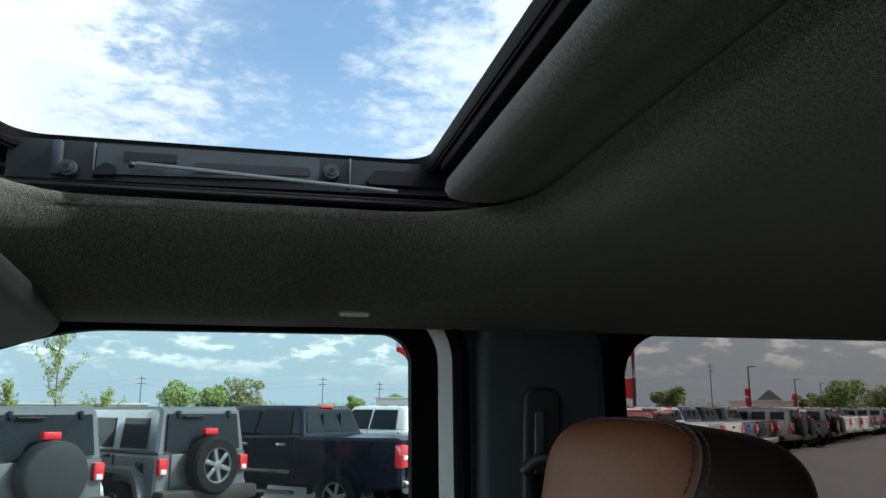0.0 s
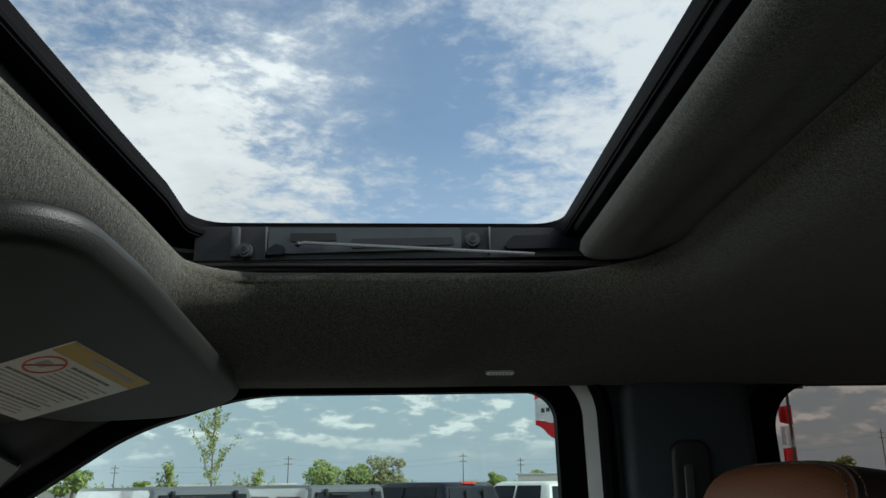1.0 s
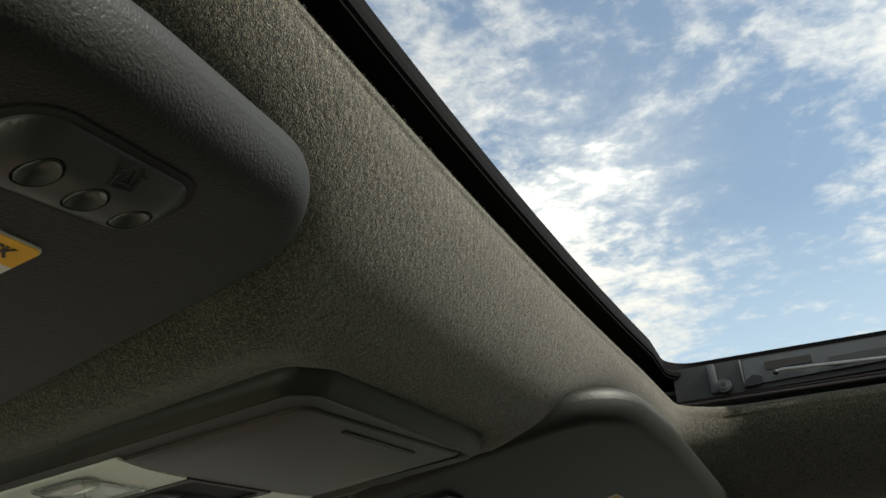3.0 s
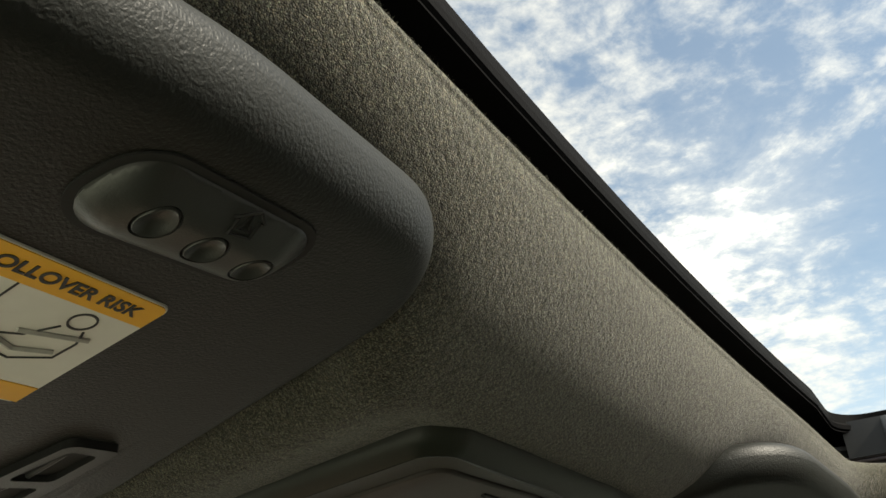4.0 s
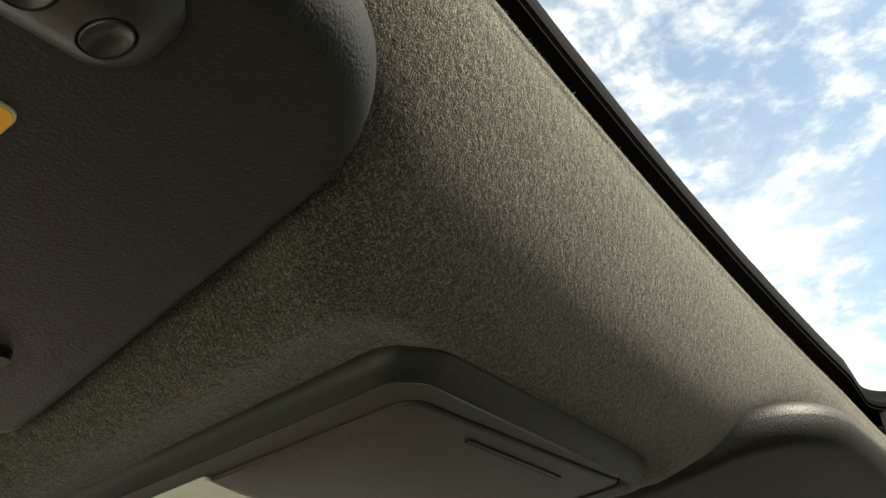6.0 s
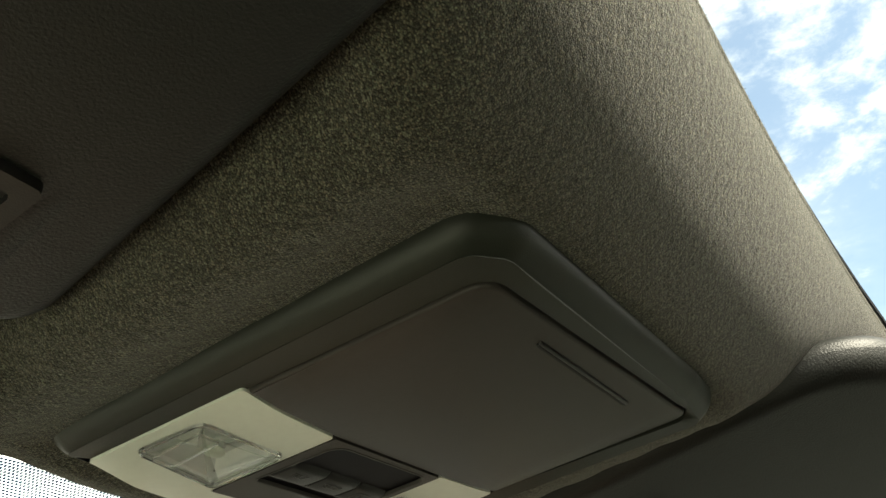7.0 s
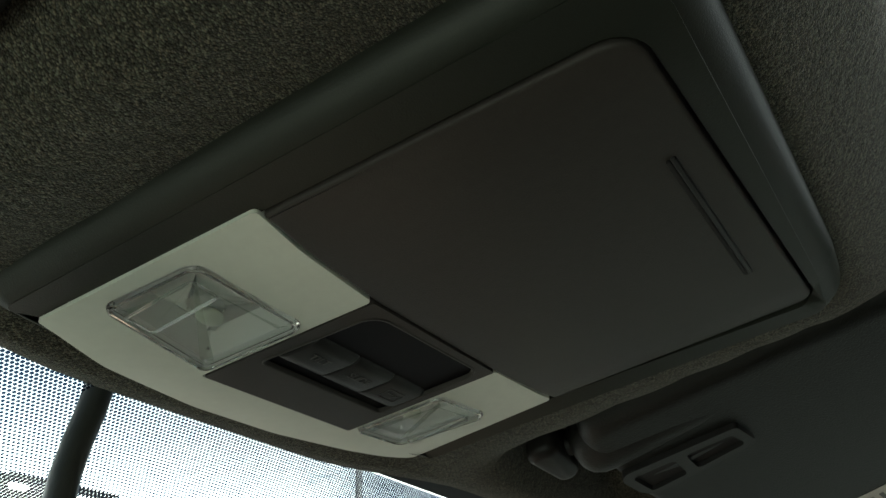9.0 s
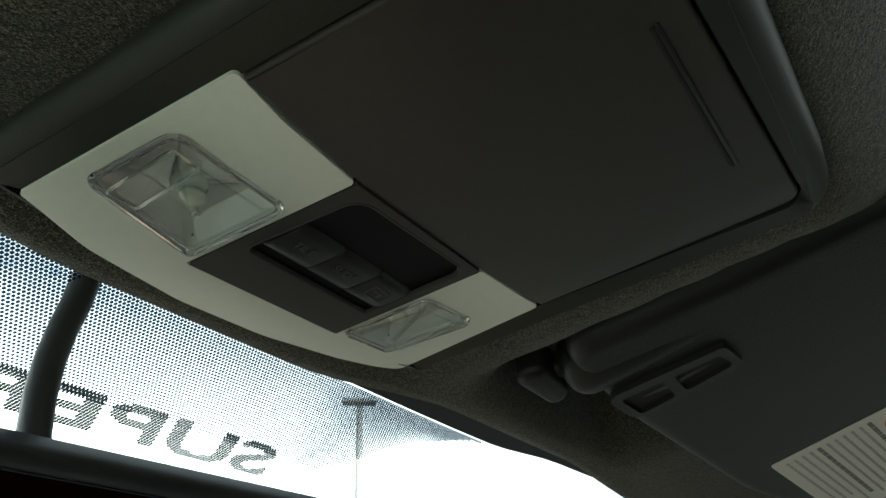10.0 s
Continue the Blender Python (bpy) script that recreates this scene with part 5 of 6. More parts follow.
for cir in circles:
    dome = sum(remote_dome(p.x, p.y) for p in cir) / len(cir)
    bm = bmesh.new()
    rings(bm, [[vp_l(p.x, p.y, remote_dome(p.x, p.y) + h) for p in inset(cir, d)] for d, h in ((0.0001, -0.0001), (0.0005, 0.0008), (0.0009, 0.0009))], False, False)
    under(remote, part("button_ring", bm, DARK_GAP, None, "", False))
    bm = bmesh.new()
    rings(bm, [[vp_l(p.x, p.y, remote_dome(q.x, q.y) * (1 - f) + dome * f + h) for p, q in zip(inset(cir, d), cir)] for d, h, f in (
        (0.0006, 0.0010, 0.0), (0.0007, 0.0000, 0.0), (0.0010, -0.0003, 0.05), (0.0015, 0.0000, 0.15), (0.0023, 0.0007, 0.4), (0.0033, 0.0014, 0.7), (0.0044, 0.0018, 0.9), (0.0053, 0.0020, 1.0))], False, True)
    under(remote, part("button", bm, REMOTE, None, "dished round button", angle=1.0))
bm = bmesh.new()
hs = [Vector((a + 0.0035, b + 0.0037)) for a, b in ((0.2752, 0.2865), (0.2752, 0.2795), (0.2790, 0.2795), (0.2790, 0.2780), (0.2835, 0.2830), (0.2790, 0.2880), (0.2790, 0.2865))]
tube(bm, [vp_l(p.x, p.y, remote_dome(p.x, p.y) - 0.0004) for p in hs + hs[:1]], 0.00048, 6)
tri = V2((0.2803, 0.2849), (0.2835, 0.2867), (0.2803, 0.2885))
tube(bm, [vp_l(p.x, p.y, remote_dome(p.x, p.y) - 0.0004) for p in tri + tri[:1]], 0.00048, 6)
under(remote, part("house_symbol", bm, DARK_GAP, None, "dark house symbol", False))

# ---------------------------------------------------------------- badge and front seat


def liner_frame(x, y, off):
    z = float(liner_z(np.array(x), np.array(y)))
    dx = (float(liner_z(np.array(x + 0.004), np.array(y))) - z) / 0.004
    dy = (float(liner_z(np.array(x), np.array(y + 0.004))) - z) / 0.004
    nrm = Vector((dx, dy, -1)).normalized()
    ex = Vector((1, 0, dx)).normalized()
    ey = nrm.cross(ex)
    o = Vector((x, y, z)) + nrm * off
    return Matrix(((ex.x, ey.x, nrm.x, o.x), (ex.y, ey.y, nrm.y, o.y), (ex.z, ey.z, nrm.z, o.z), (0, 0, 0, 1)))


bf = liner_frame(0.6295, 0.588, 0.0)
badge = empty("airbag_badge", bf.translation, "small pale grey oval badge on the headliner", "badge")
bm = bmesh.new()
bo = rounded([(-0.0165, -0.0045), (0.0165, -0.0045), (0.0165, 0.0045), (-0.0165, 0.0045)], 0.0044, 6)
pad(bm, bo, lambda x, y, h: bf @ Vector((x, y, 0.0022 - h)), 0.004, 0.0012, 3)
under(badge, part("plate", bm, TRIM_GREY, None))
bm = bmesh.new()
plate(bm, [inset(bo, 0.0012)], lambda x, y, h: bf @ Vector((x, y, h)), 0.0020, 0.0024)
under(badge, part("face", bm, BEZEL, None, "pale badge face", False))
bm = bmesh.new()
for i in range(6):
    box(bm, (0, 0, 0), (0.0028, 0.0032, 0.0003), 0, bf @ Matrix.Translation((-0.010 + 0.004 * i, 0, 0.0025)))
under(badge, part("print_bar", bm, INK_GREY, None, "", False))

seat = empty("front_seat", (0.93, 0.37, 0.34), "saddle brown leather front passenger seat", "seat")


def cushion(bm, c, s, e=0.5, nu=40, nv=24, m=None):
    """A rounded block: a superellipsoid."""
    def p(v, k):
        return math.copysign(abs(v) ** k, v)
    loops = []
    for j in range(1, nv):
        a = -math.pi / 2 + math.pi * j / nv
        loops.append([(m or Matrix.Identity(4)) @ Vector((c[0] + s[0] * p(math.cos(a), e) * p(math.cos(b), e), c[1] + s[1] * p(math.cos(a), e) * p(math.sin(b), e), c[2] + s[2] * p(math.sin(a), e)))
                      for b in [2 * math.pi * i / nu for i in range(nu)]])
    rings(bm, loops)


HR = Matrix.Translation((0.858, 0.372, 1.352)) @ Matrix.Rotation(radians(8), 4, "Y")
SEAM_AT, SEAM_N = Vector((0.826, 0.25, 1.42)), Vector((1.0, 0.0, -0.45)).normalized()


def headrest_shell():
    bm = bmesh.new()
    cushion(bm, (0, 0, 0), (0.070, 0.140, 0.095), 0.48, 64, 36, HR)
    return bm


def seam_line(off):
    """The closed line in which a plane beside the seam cuts the headrest."""
    bm = headrest_shell()
    r = bmesh.ops.bisect_plane(bm, geom=bm.verts[:] + bm.edges[:] + bm.faces[:], plane_co=SEAM_AT + SEAM_N * off, plane_no=SEAM_N, clear_inner=True, clear_outer=True)
    pts = [v.co.copy() for v in r["geom_cut"] if isinstance(v, bmesh.types.BMVert)]
    bm.free()
    c = sum(pts, Vector()) / len(pts)
    ex = SEAM_N.orthogonal().normalized()
    ey = SEAM_N.cross(ex)
    pts.sort(key=lambda p: math.atan2((p - c).dot(ey), (p - c).dot(ex)))
    return [p + (p - c).normalized() * 0.0006 for p in pts]


for name, mat, keep, label in (("headrest", LEATHER, 1, "saddle brown leather headrest face"), ("rear_cover", LEATHER_DARK, -1, "dark brown leather rear cover")):
    bm = headrest_shell()
    bmesh.ops.bisect_plane(bm, geom=bm.verts[:] + bm.edges[:] + bm.faces[:], plane_co=SEAM_AT, plane_no=SEAM_N * keep, clear_outer=True)
    ob = under(seat, part(name, bm, mat, None, label, angle=1.5))
    if keep > 0:
        head = ob
line = seam_line(0.0)
bm = bmesh.new()
tube(bm, line + line[:1], 0.0014, 6, False)
ob = part("seam", bm, THREAD, None, "dark seam welt")
ob.parent = head
for off in (-0.005, 0.005):
    line = seam_line(off)
    bm = bmesh.new()
    for p, q in zip(line, line[1:] + line[:1]):
        k = max(1, round((q - p).length / 0.0055))
        for i in range(k):
            tube(bm, [p.lerp(q, i / k), p.lerp(q, (i + 0.62) / k)], 0.0009, 5)
    ob = tagged(part("stitching", bm, THREAD, None, "dark double stitching"), kind="stuff")
    ob.parent = head
for y in (0.30, 0.43):
    bm = bmesh.new()
    tube(bm, [(0.868, y, 1.30), (0.905, y, 1.20)], 0.006, 12)
    under(seat, part("headrest_post", bm, STEEL, None, "steel headrest post"))
bm = bmesh.new()
cushion(bm, (0.955, 0.365, 0.90), (0.075, 0.25, 0.34), 0.4, 40, 24)
under(seat, part("backrest", bm, LEATHER, None, angle=1.5))
bm = bmesh.new()
cushion(bm, (0.70, 0.365, 0.52), (0.28, 0.26, 0.09), 0.4, 40, 20)
under(seat, part("seat_cushion", bm, LEATHER, None, angle=1.5))
bm = bmesh.new()
box(bm, (0.74, 0.365, 0.38), (0.46, 0.44, 0.13), 0.01)
under(seat, part("seat_base", bm, PLASTIC, None))

# ---------------------------------------------------------------- the car lot outside
PAINT_SILVER = material("silver_car_paint", (0.155, 0.162, 0.172), rough=0.34, metal=0.30, vary=0.05, scale=6, coat=0.7, stain=0.06, stain_scale=1.5)
PAINT_BLACK = material("black_car_paint", (0.008, 0.010, 0.018), rough=0.16, vary=0.05, scale=6, spec=0.4, coat=0.0, stain=0.1, stain_scale=1.5)
PAINT_BLUE = material("blue_car_paint", (0.02, 0.045, 0.16), rough=0.25, vary=0.05, scale=6, coat=0.8)
PAINT_RED = material("red_car_paint", (0.32, 0.02, 0.02), rough=0.25, vary=0.05, scale=6, coat=0.8)
PAINT_GREY = material("grey_car_paint", (0.14, 0.15, 0.16), rough=0.3, metal=0.3, vary=0.05, scale=6, coat=0.7)
TAIL_RED = material("red_tail_lamp", (0.62, 0.02, 0.025), rough=0.2, vary=0.1, scale=30, coat=0.6)
TAIL_WHITE = material("white_tail_lamp", (0.7, 0.68, 0.66), rough=0.2, vary=0.05, scale=30)
TYRE = material("tyre_rubber", (0.013, 0.013, 0.014), rough=0.8, spec=0.12, vary=0.15, scale=30, bump=0.004, bump_scale=60)
COVER = material("vinyl_wheel_cover", (0.034, 0.037, 0.039), spec=0.15, rough=0.5, vary=0.12, scale=12, stain=0.2, stain_scale=3)
RIM = material("alloy_rim", (0.36, 0.365, 0.38), rough=0.3, metal=0.8, vary=0.08, scale=20)
CAR_GLASS = material("dark_car_glass", (0.020, 0.025, 0.031), rough=0.05, vary=0.05, scale=3, spec=0.08, coat=0.0, stain=0.25, stain_scale=1.2)
CHROME = material("chrome_trim", (0.75, 0.75, 0.76), rough=0.12, metal=1.0, vary=0.03, scale=20)
BARK = material("young_bark", (0.16, 0.125, 0.09), rough=0.9, vary=0.3, scale=30, bump=0.01, bump_scale=40)
LEAF = material("spring_leaf", (0.20, 0.24, 0.045), rough=0.6, vary=0.3, scale=2.5, stain=0.25, stain_scale=0.5)
LEAF_DARK = material("green_leaf", (0.19, 0.25, 0.05), rough=0.65, vary=0.35, scale=1.2, stain=0.25, stain_scale=0.2)
LEAF_BROWN = material("budding_leaf", (0.20, 0.205, 0.075), rough=0.7, vary=0.35, scale=1.2, stain=0.2, stain_scale=0.2)
POLE_DARK = material("dark_bronze_pole", (0.04, 0.036, 0.032), rough=0.55, vary=0.1, scale=8)
# pale tone puts the haze before the far mast into its colour
POLE_HAZED = material("hazed_pole", (0.52, 0.50, 0.47), rough=0.6, vary=0.12, scale=8, stain=0.2, stain_scale=2)
POLE_WOOD = material("weathered_pole_wood", (0.13, 0.10, 0.08), rough=0.9, vary=0.25, scale=6)
FLAG_RED = material("red_flag_cloth", (0.62, 0.025, 0.03), rough=0.7, vary=0.08, scale=12)
FLAG_WHITE = material("white_flag_cloth", (0.72, 0.72, 0.74), rough=0.7, vary=0.06, scale=12)
WALL_PALE = material("pale_building_wall", (0.62, 0.60, 0.56), rough=0.8, vary=0.06, scale=0.6, stain=0.1, stain_scale=0.1)
ROOF_DARK = material("dark_shingle_roof", (0.07, 0.065, 0.062), rough=0.85, vary=0.2, scale=3)

HEADING = radians(128)


def set_down(x, y, turn=HEADING):
    return Matrix.Translation((x, y, GROUND)) @ Matrix.Rotation(turn, 4, "Z")


def prism(bm, prof, w0, w1, b=0.03):
    """A body from its side outline (x, z); half width w0 at the lowest and w1 at the highest point, edges eased by b."""
    z0, z1 = min(p[1] for p in prof), max(p[1] for p in prof)
    base = [Vector(p) for p in prof]
    small = inset(base, b)

    def w(z):
        return w0 + (w1 - w0) * (z - z0) / (z1 - z0)
    loops = []
    for s, pts, d in ((-1, small, 0), (-1, base, b), (1, base, b), (1, small, 0)):
        loops.append([(p.x, s * (w(p.y) - d), p.y) for p in pts])
    rings(bm, loops)


def lathe(bm, prof, c, axis, seg=28, cap=True):
    """Turns (r, offset) pairs about an axis through c: 'y' or 'x'."""
    loops = []
    for r, o in prof:
        ring = []
        for i in range(seg):
            a = 2 * math.pi * i / seg
            u, v = r * math.cos(a), r * math.sin(a)
            ring.append((c[0] + u, c[1] + o, c[2] + v) if axis == "y" else (c[0] + o, c[1] + u, c[2] + v))
        loops.append(ring)
    rings(bm, loops, cap, cap)


def add_wheel(parent, c, r, w, axis, out, spokes=6, name="wheel"):
    """A wheel with tyre and rim; out: +1 or -1, the side that its face shows to."""
    hub = new(name)
    hub.empty_display_size = 0.1
    hub.parent = parent
    bm = bmesh.new()
    lathe(bm, [(r * 0.60, -w / 2), (r * 0.90, -w / 2), (r * 0.985, -w * 0.36), (r, 0), (r * 0.985, w * 0.36), (r * 0.90, w / 2), (r * 0.60, w / 2), (r * 0.58, 0.0), (r * 0.60, -w / 2)], c, axis, 28, False)
    part("tyre", bm, TYRE, hub)
    bm = bmesh.new()
    o = out * w * 0.42
    lathe(bm, [(r * 0.16, o), (r * 0.16, o + out * 0.012), (r * 0.10, o + out * 0.018)], c, axis, 16)
    lathe(bm, [(r * 0.54, o - out * 0.02), (r * 0.62, o - out * 0.02), (r * 0.62, o + out * 0.015), (r * 0.57, o + out * 0.012), (r * 0.54, o - out * 0.02)], c, axis, 32, False)
    for i in range(spokes):
        a = 2 * math.pi * i / spokes + 0.3
        M = Matrix.Rotation(a, 4, "Y") if axis == "y" else Matrix.Rotation(a, 4, "X")
        if axis == "y":
            box(bm, (r * 0.36, o, 0), (r * 0.46, 0.02, r * 0.15), 0.008, Matrix.Translation(c) @ M, 1)
        else:
            box(bm, (o, r * 0.36, 0), (0.02, r * 0.46, r * 0.15), 0.008, Matrix.Translation(c) @ M, 1)
    part("rim", bm, RIM, hub, "bright alloy rim")
    bm = bmesh.new()
    lathe(bm, [(r * 0.56, o - out * 0.05), (r * 0.3, o - out * 0.05), (r * 0.05, o - out * 0.05)], c, axis, 20)
    part("brake_disc", bm, DARK_GAP, hub)
    return hub


def pane_on(parent, pts, mat=None, name="window", thick=0.012):
    """A flat pane through four or more 3D points, slightly thick."""
    bm = bmesh.new()
    pts = [Vector(p) for p in pts]
    nrm = (pts[1] - pts[0]).cross(pts[2] - pts[0]).normalized() * thick
    rings(bm, [[p - nrm for p in pts], [p + nrm for p in pts]])
    return part(name, bm, mat or CAR_GLASS, parent, smooth=False)


def slab(parent, name, c, s, mat, bevel=0.02, label=""):
    bm = bmesh.new()
    box(bm, c, s, bevel)
    return part(name, bm, mat, parent, label)


def off_roader(paint, covered, label, group=""):
    """A boxy four door off-roader; its tail stands at the origin, its nose towards +x."""
    v = empty("off_road_car", (0, 0, 0), label, "car", group)
    bm = bmesh.new()
    prism(bm, [(0.0, 0.60), (0.0, 1.16), (2.75, 1.16), (2.95, 1.20), (4.05, 1.08), (4.15, 0.62), (3.0, 0.52), (1.2, 0.52)], 0.80, 0.78, 0.035)
    part("body", bm, paint, v)
    bm = bmesh.new()
    prism(bm, [(0.02, 1.165), (0.07, 1.74), (0.16, 1.80), (2.30, 1.79), (2.62, 1.165)], 0.775, 0.69, 0.04)
    part("hardtop", bm, paint, v)
    for s in (1, -1):
        for x0, x1 in ((0.26, 0.84), (1.04, 1.62), (1.78, 2.22)):
            y0, y1 = s * 0.770, s * 0.712
            pane_on(v, [(x0, y0, 1.235), (x1 + (0.10 if x1 > 2 else 0.0), y0, 1.235), (x1, y1, 1.64), (x0 + 0.02, y1, 1.64)])
        for x in (1.12, 2.05):
            slab(v, "door_handle", (x, s * 0.80, 1.12), (0.14, 0.04, 0.045), PLASTIC_SMOOTH, 0.012)
        for x in (0.97, 1.67):
            slab(v, "door_gap", (x, s * 0.789, 0.86), (0.012, 0.02, 0.56), DARK_GAP, 0)
        for cx in (0.72, 3.45):
            bm = bmesh.new()
            prof = []
            for i in range(13):
                a = math.pi * i / 12
                prof.append((cx - 0.60 * math.cos(a), 0.50 + 0.50 * min(1.0, 1.25 * math.sin(a))))
            pr2 = [(cx + (x - cx) * 0.84, 0.50 + (z - 0.50) * 0.86) for x, z in prof]
            loops = [[(x, s * 0.74, z) for x, z in prof + pr2[::-1]], [(x, s * 0.93, z - 0.03) for x, z in prof + pr2[::-1]]]
            rings(bm, loops)
            part("wheel_arch", bm, paint, v, angle=0.5)
            add_wheel(v, Vector((cx, s * 0.80, 0.40)), 0.40, 0.24, "y", s)
        slab(v, "tail_lamp", (-0.02, s * 0.70, 1.00), (0.08, 0.14, 0.22), TAIL_RED, 0.015, "red tail lamp")
        slab(v, "reverse_lamp", (-0.05, s * 0.70, 0.935), (0.04, 0.09, 0.07), TAIL_WHITE, 0.01, "white reverse lamp")
        slab(v, "glass_hinge", (0.03, s * 0.44, 1.70), (0.05, 0.05, 0.10), PLASTIC_SMOOTH, 0.01)
        slab(v, "mirror", (2.5, s * 0.92, 1.25), (0.12, 0.2, 0.2), PLASTIC_SMOOTH, 0.04)
    pane_on(v, [(-0.002, -0.64, 1.20), (-0.002, 0.64, 1.20), (0.048, 0.60, 1.70), (0.048, -0.60, 1.70)], name="rear_glass")
    pane_on(v, [(2.66, -0.70, 1.20), (2.66, 0.70, 1.20), (2.35, 0.62, 1.72), (2.35, -0.62, 1.72)], name="front_glass")
    slab(v, "wiper", (0.005, 0.20, 1.665), (0.04, 0.34, 0.025), PLASTIC_SMOOTH, 0.006)
    slab(v, "tailgate", (-0.012, 0.0, 0.92), (0.03, 1.12, 0.48), paint, 0.012)
    slab(v, "fuel_cap", (0.34, 0.79, 0.98), (0.15, 0.03, 0.15), PLASTIC_SMOOTH, 0.03)
    slab(v, "bumper", (-0.12, 0, 0.60), (0.24, 1.66, 0.20), PLASTIC, 0.05, "black plastic rear bumper")
    slab(v, "brake_lamp", (-0.13, 0.02, 1.46), (0.10, 0.22, 0.09), TAIL_RED, 0.015, "red high brake lamp")
    slab(v, "lamp_bracket", (-0.09, 0.02, 1.36), (0.10, 0.10, 0.14), PLASTIC_SMOOTH, 0.01)
    c = Vector((-0.20, 0.0, 1.00))
    if covered:
        sp = new("spare_wheel")
        sp.parent = v
        bm = bmesh.new()
        lathe(bm, [(0.30, -0.135), (0.385, -0.125), (0.408, -0.09), (0.410, 0.10), (0.395, 0.13)], c, "x", 36)
        part("wheel_cover", bm, COVER, sp, "black vinyl wheel cover")
        bm = bmesh.new()
        lathe(bm, [(0.10, -0.137), (0.36, -0.136), (0.372, -0.131)], c, "x", 36)
        part("cover_face", bm, COVER, sp)
    else:
        add_wheel(v, c, 0.40, 0.25, "x", -1, 6, "spare_wheel")
    return v


def pickup(paint, label, bright=True, group=""):
    """A crew cab pickup; its tail stands at the origin, its nose towards +x."""
    v = empty("pickup_truck", (0, 0, 0), label, "pickup", group)
    bm = bmesh.new()
    prism(bm, [(0.0, 0.62), (-0.01, 1.37), (0.10, 1.40), (2.0, 1.38), (2.10, 1.42), (4.05, 1.36), (5.35, 1.24), (5.62, 1.10), (5.62, 0.62), (4.9, 0.55), (0.6, 0.55)], 0.94, 0.96, 0.05)
    part("body", bm, paint, v)
    bm = bmesh.new()
    prism(bm, [(2.02, 1.385), (2.16, 1.84), (2.28, 1.90), (3.55, 1.91), (3.72, 1.87), (4.25, 1.385)], 0.90, 0.72, 0.05)
    part("cab", bm, paint, v)
    for s in (1, -1):
        for x0, x1, xt0, xt1 in ((2.28, 3.02, 2.34, 3.00), (3.10, 4.02, 3.08, 3.66)):
            pane_on(v, [(x0, s * 0.905, 1.42), (x1, s * 0.905, 1.42), (xt1, s * 0.762, 1.82), (xt0, s * 0.762, 1.82)])
        for x in (2.42, 3.28):
            slab(v, "door_handle", (x, s * 0.965, 1.24), (0.20, 0.03, 0.045), CHROME if bright else paint, 0.012)
        for x in (2.14, 3.05, 4.1):
            slab(v, "door_gap", (x, s * 0.958, 1.02), (0.012, 0.012, 0.72), DARK_GAP, 0)
        for cx in (1.25, 4.75):
            bm = bmesh.new()
            prof = [(cx - 0.56 * math.cos(math.pi * i / 12), 0.46 + 0.56 * min(1.0, 1.2 * math.sin(math.pi * i / 12))) for i in range(13)]
            pr2 = [(cx + (x - cx) * 0.90, 0.46 + (z - 0.46) * 0.92) for x, z in prof]
            rings(bm, [[(x, s * 0.90, z) for x, z in prof + pr2[::-1]], [(x, s * 0.985, z) for x, z in prof + pr2[::-1]]])
            part("wheel_arch", bm, paint, v, angle=0.5)
            bm = bmesh.new()
            rings(bm, [[(x, s * 0.60, z) for x, z in pr2], [(x, s * 0.80, z) for x, z in pr2]])
            part("wheel_well", bm, DARK_GAP, v, angle=0.5)
            add_wheel(v, Vector((cx, s * 0.84, 0.42)), 0.42, 0.27, "y", s)
        slab(v, "tail_lamp", (0.015, s * 0.87, 1.12), (0.14, 0.20, 0.36), TAIL_RED, 0.03, "red tail lamp")
        slab(v, "reverse_lamp", (-0.055, s * 0.865, 1.10), (0.03, 0.12, 0.07), TAIL_WHITE, 0.01, "white reverse lamp")
        slab(v, "step_bar", (3.1, s * 0.99, 0.46), (2.0, 0.14, 0.07), CHROME if bright else PLASTIC, 0.03)
        slab(v, "side_moulding", (3.1, s * 0.968, 0.80), (1.8, 0.03, 0.06), CHROME if bright else paint, 0.012)
        slab(v, "mirror", (3.95, s * 1.08, 1.45), (0.14, 0.26, 0.24), PLASTIC_SMOOTH, 0.05)
    pane_on(v, [(2.035, -0.74, 1.45), (2.035, 0.74, 1.45), (2.15, 0.64, 1.80), (2.15, -0.64, 1.80)], name="rear_glass")
    for y in (-0.25, 0.25):
        slab(v, "glass_divider", (2.075, y, 1.62), (0.05, 0.025, 0.30), PLASTIC_SMOOTH, 0.005)
    pane_on(v, [(4.24, -0.80, 1.43), (4.24, 0.80, 1.43), (3.78, 0.66, 1.84), (3.78, -0.66, 1.84)], name="front_glass")
    slab(v, "brake_lamp", (2.22, 0, 1.885), (0.10, 0.36, 0.05), TAIL_RED, 0.012, "red high brake lamp")
    slab(v, "tailgate", (-0.015, 0, 1.05), (0.04, 1.50, 0.56), paint, 0.015)
    slab(v, "tailgate_handle", (-0.04, 0, 1.24), (0.03, 0.22, 0.07), PLASTIC_SMOOTH, 0.012)
    slab(v, "bumper", (-0.14, 0, 0.66), (0.26, 1.86, 0.22), CHROME if bright else PLASTIC, 0.05, "rear bumper")
    return v


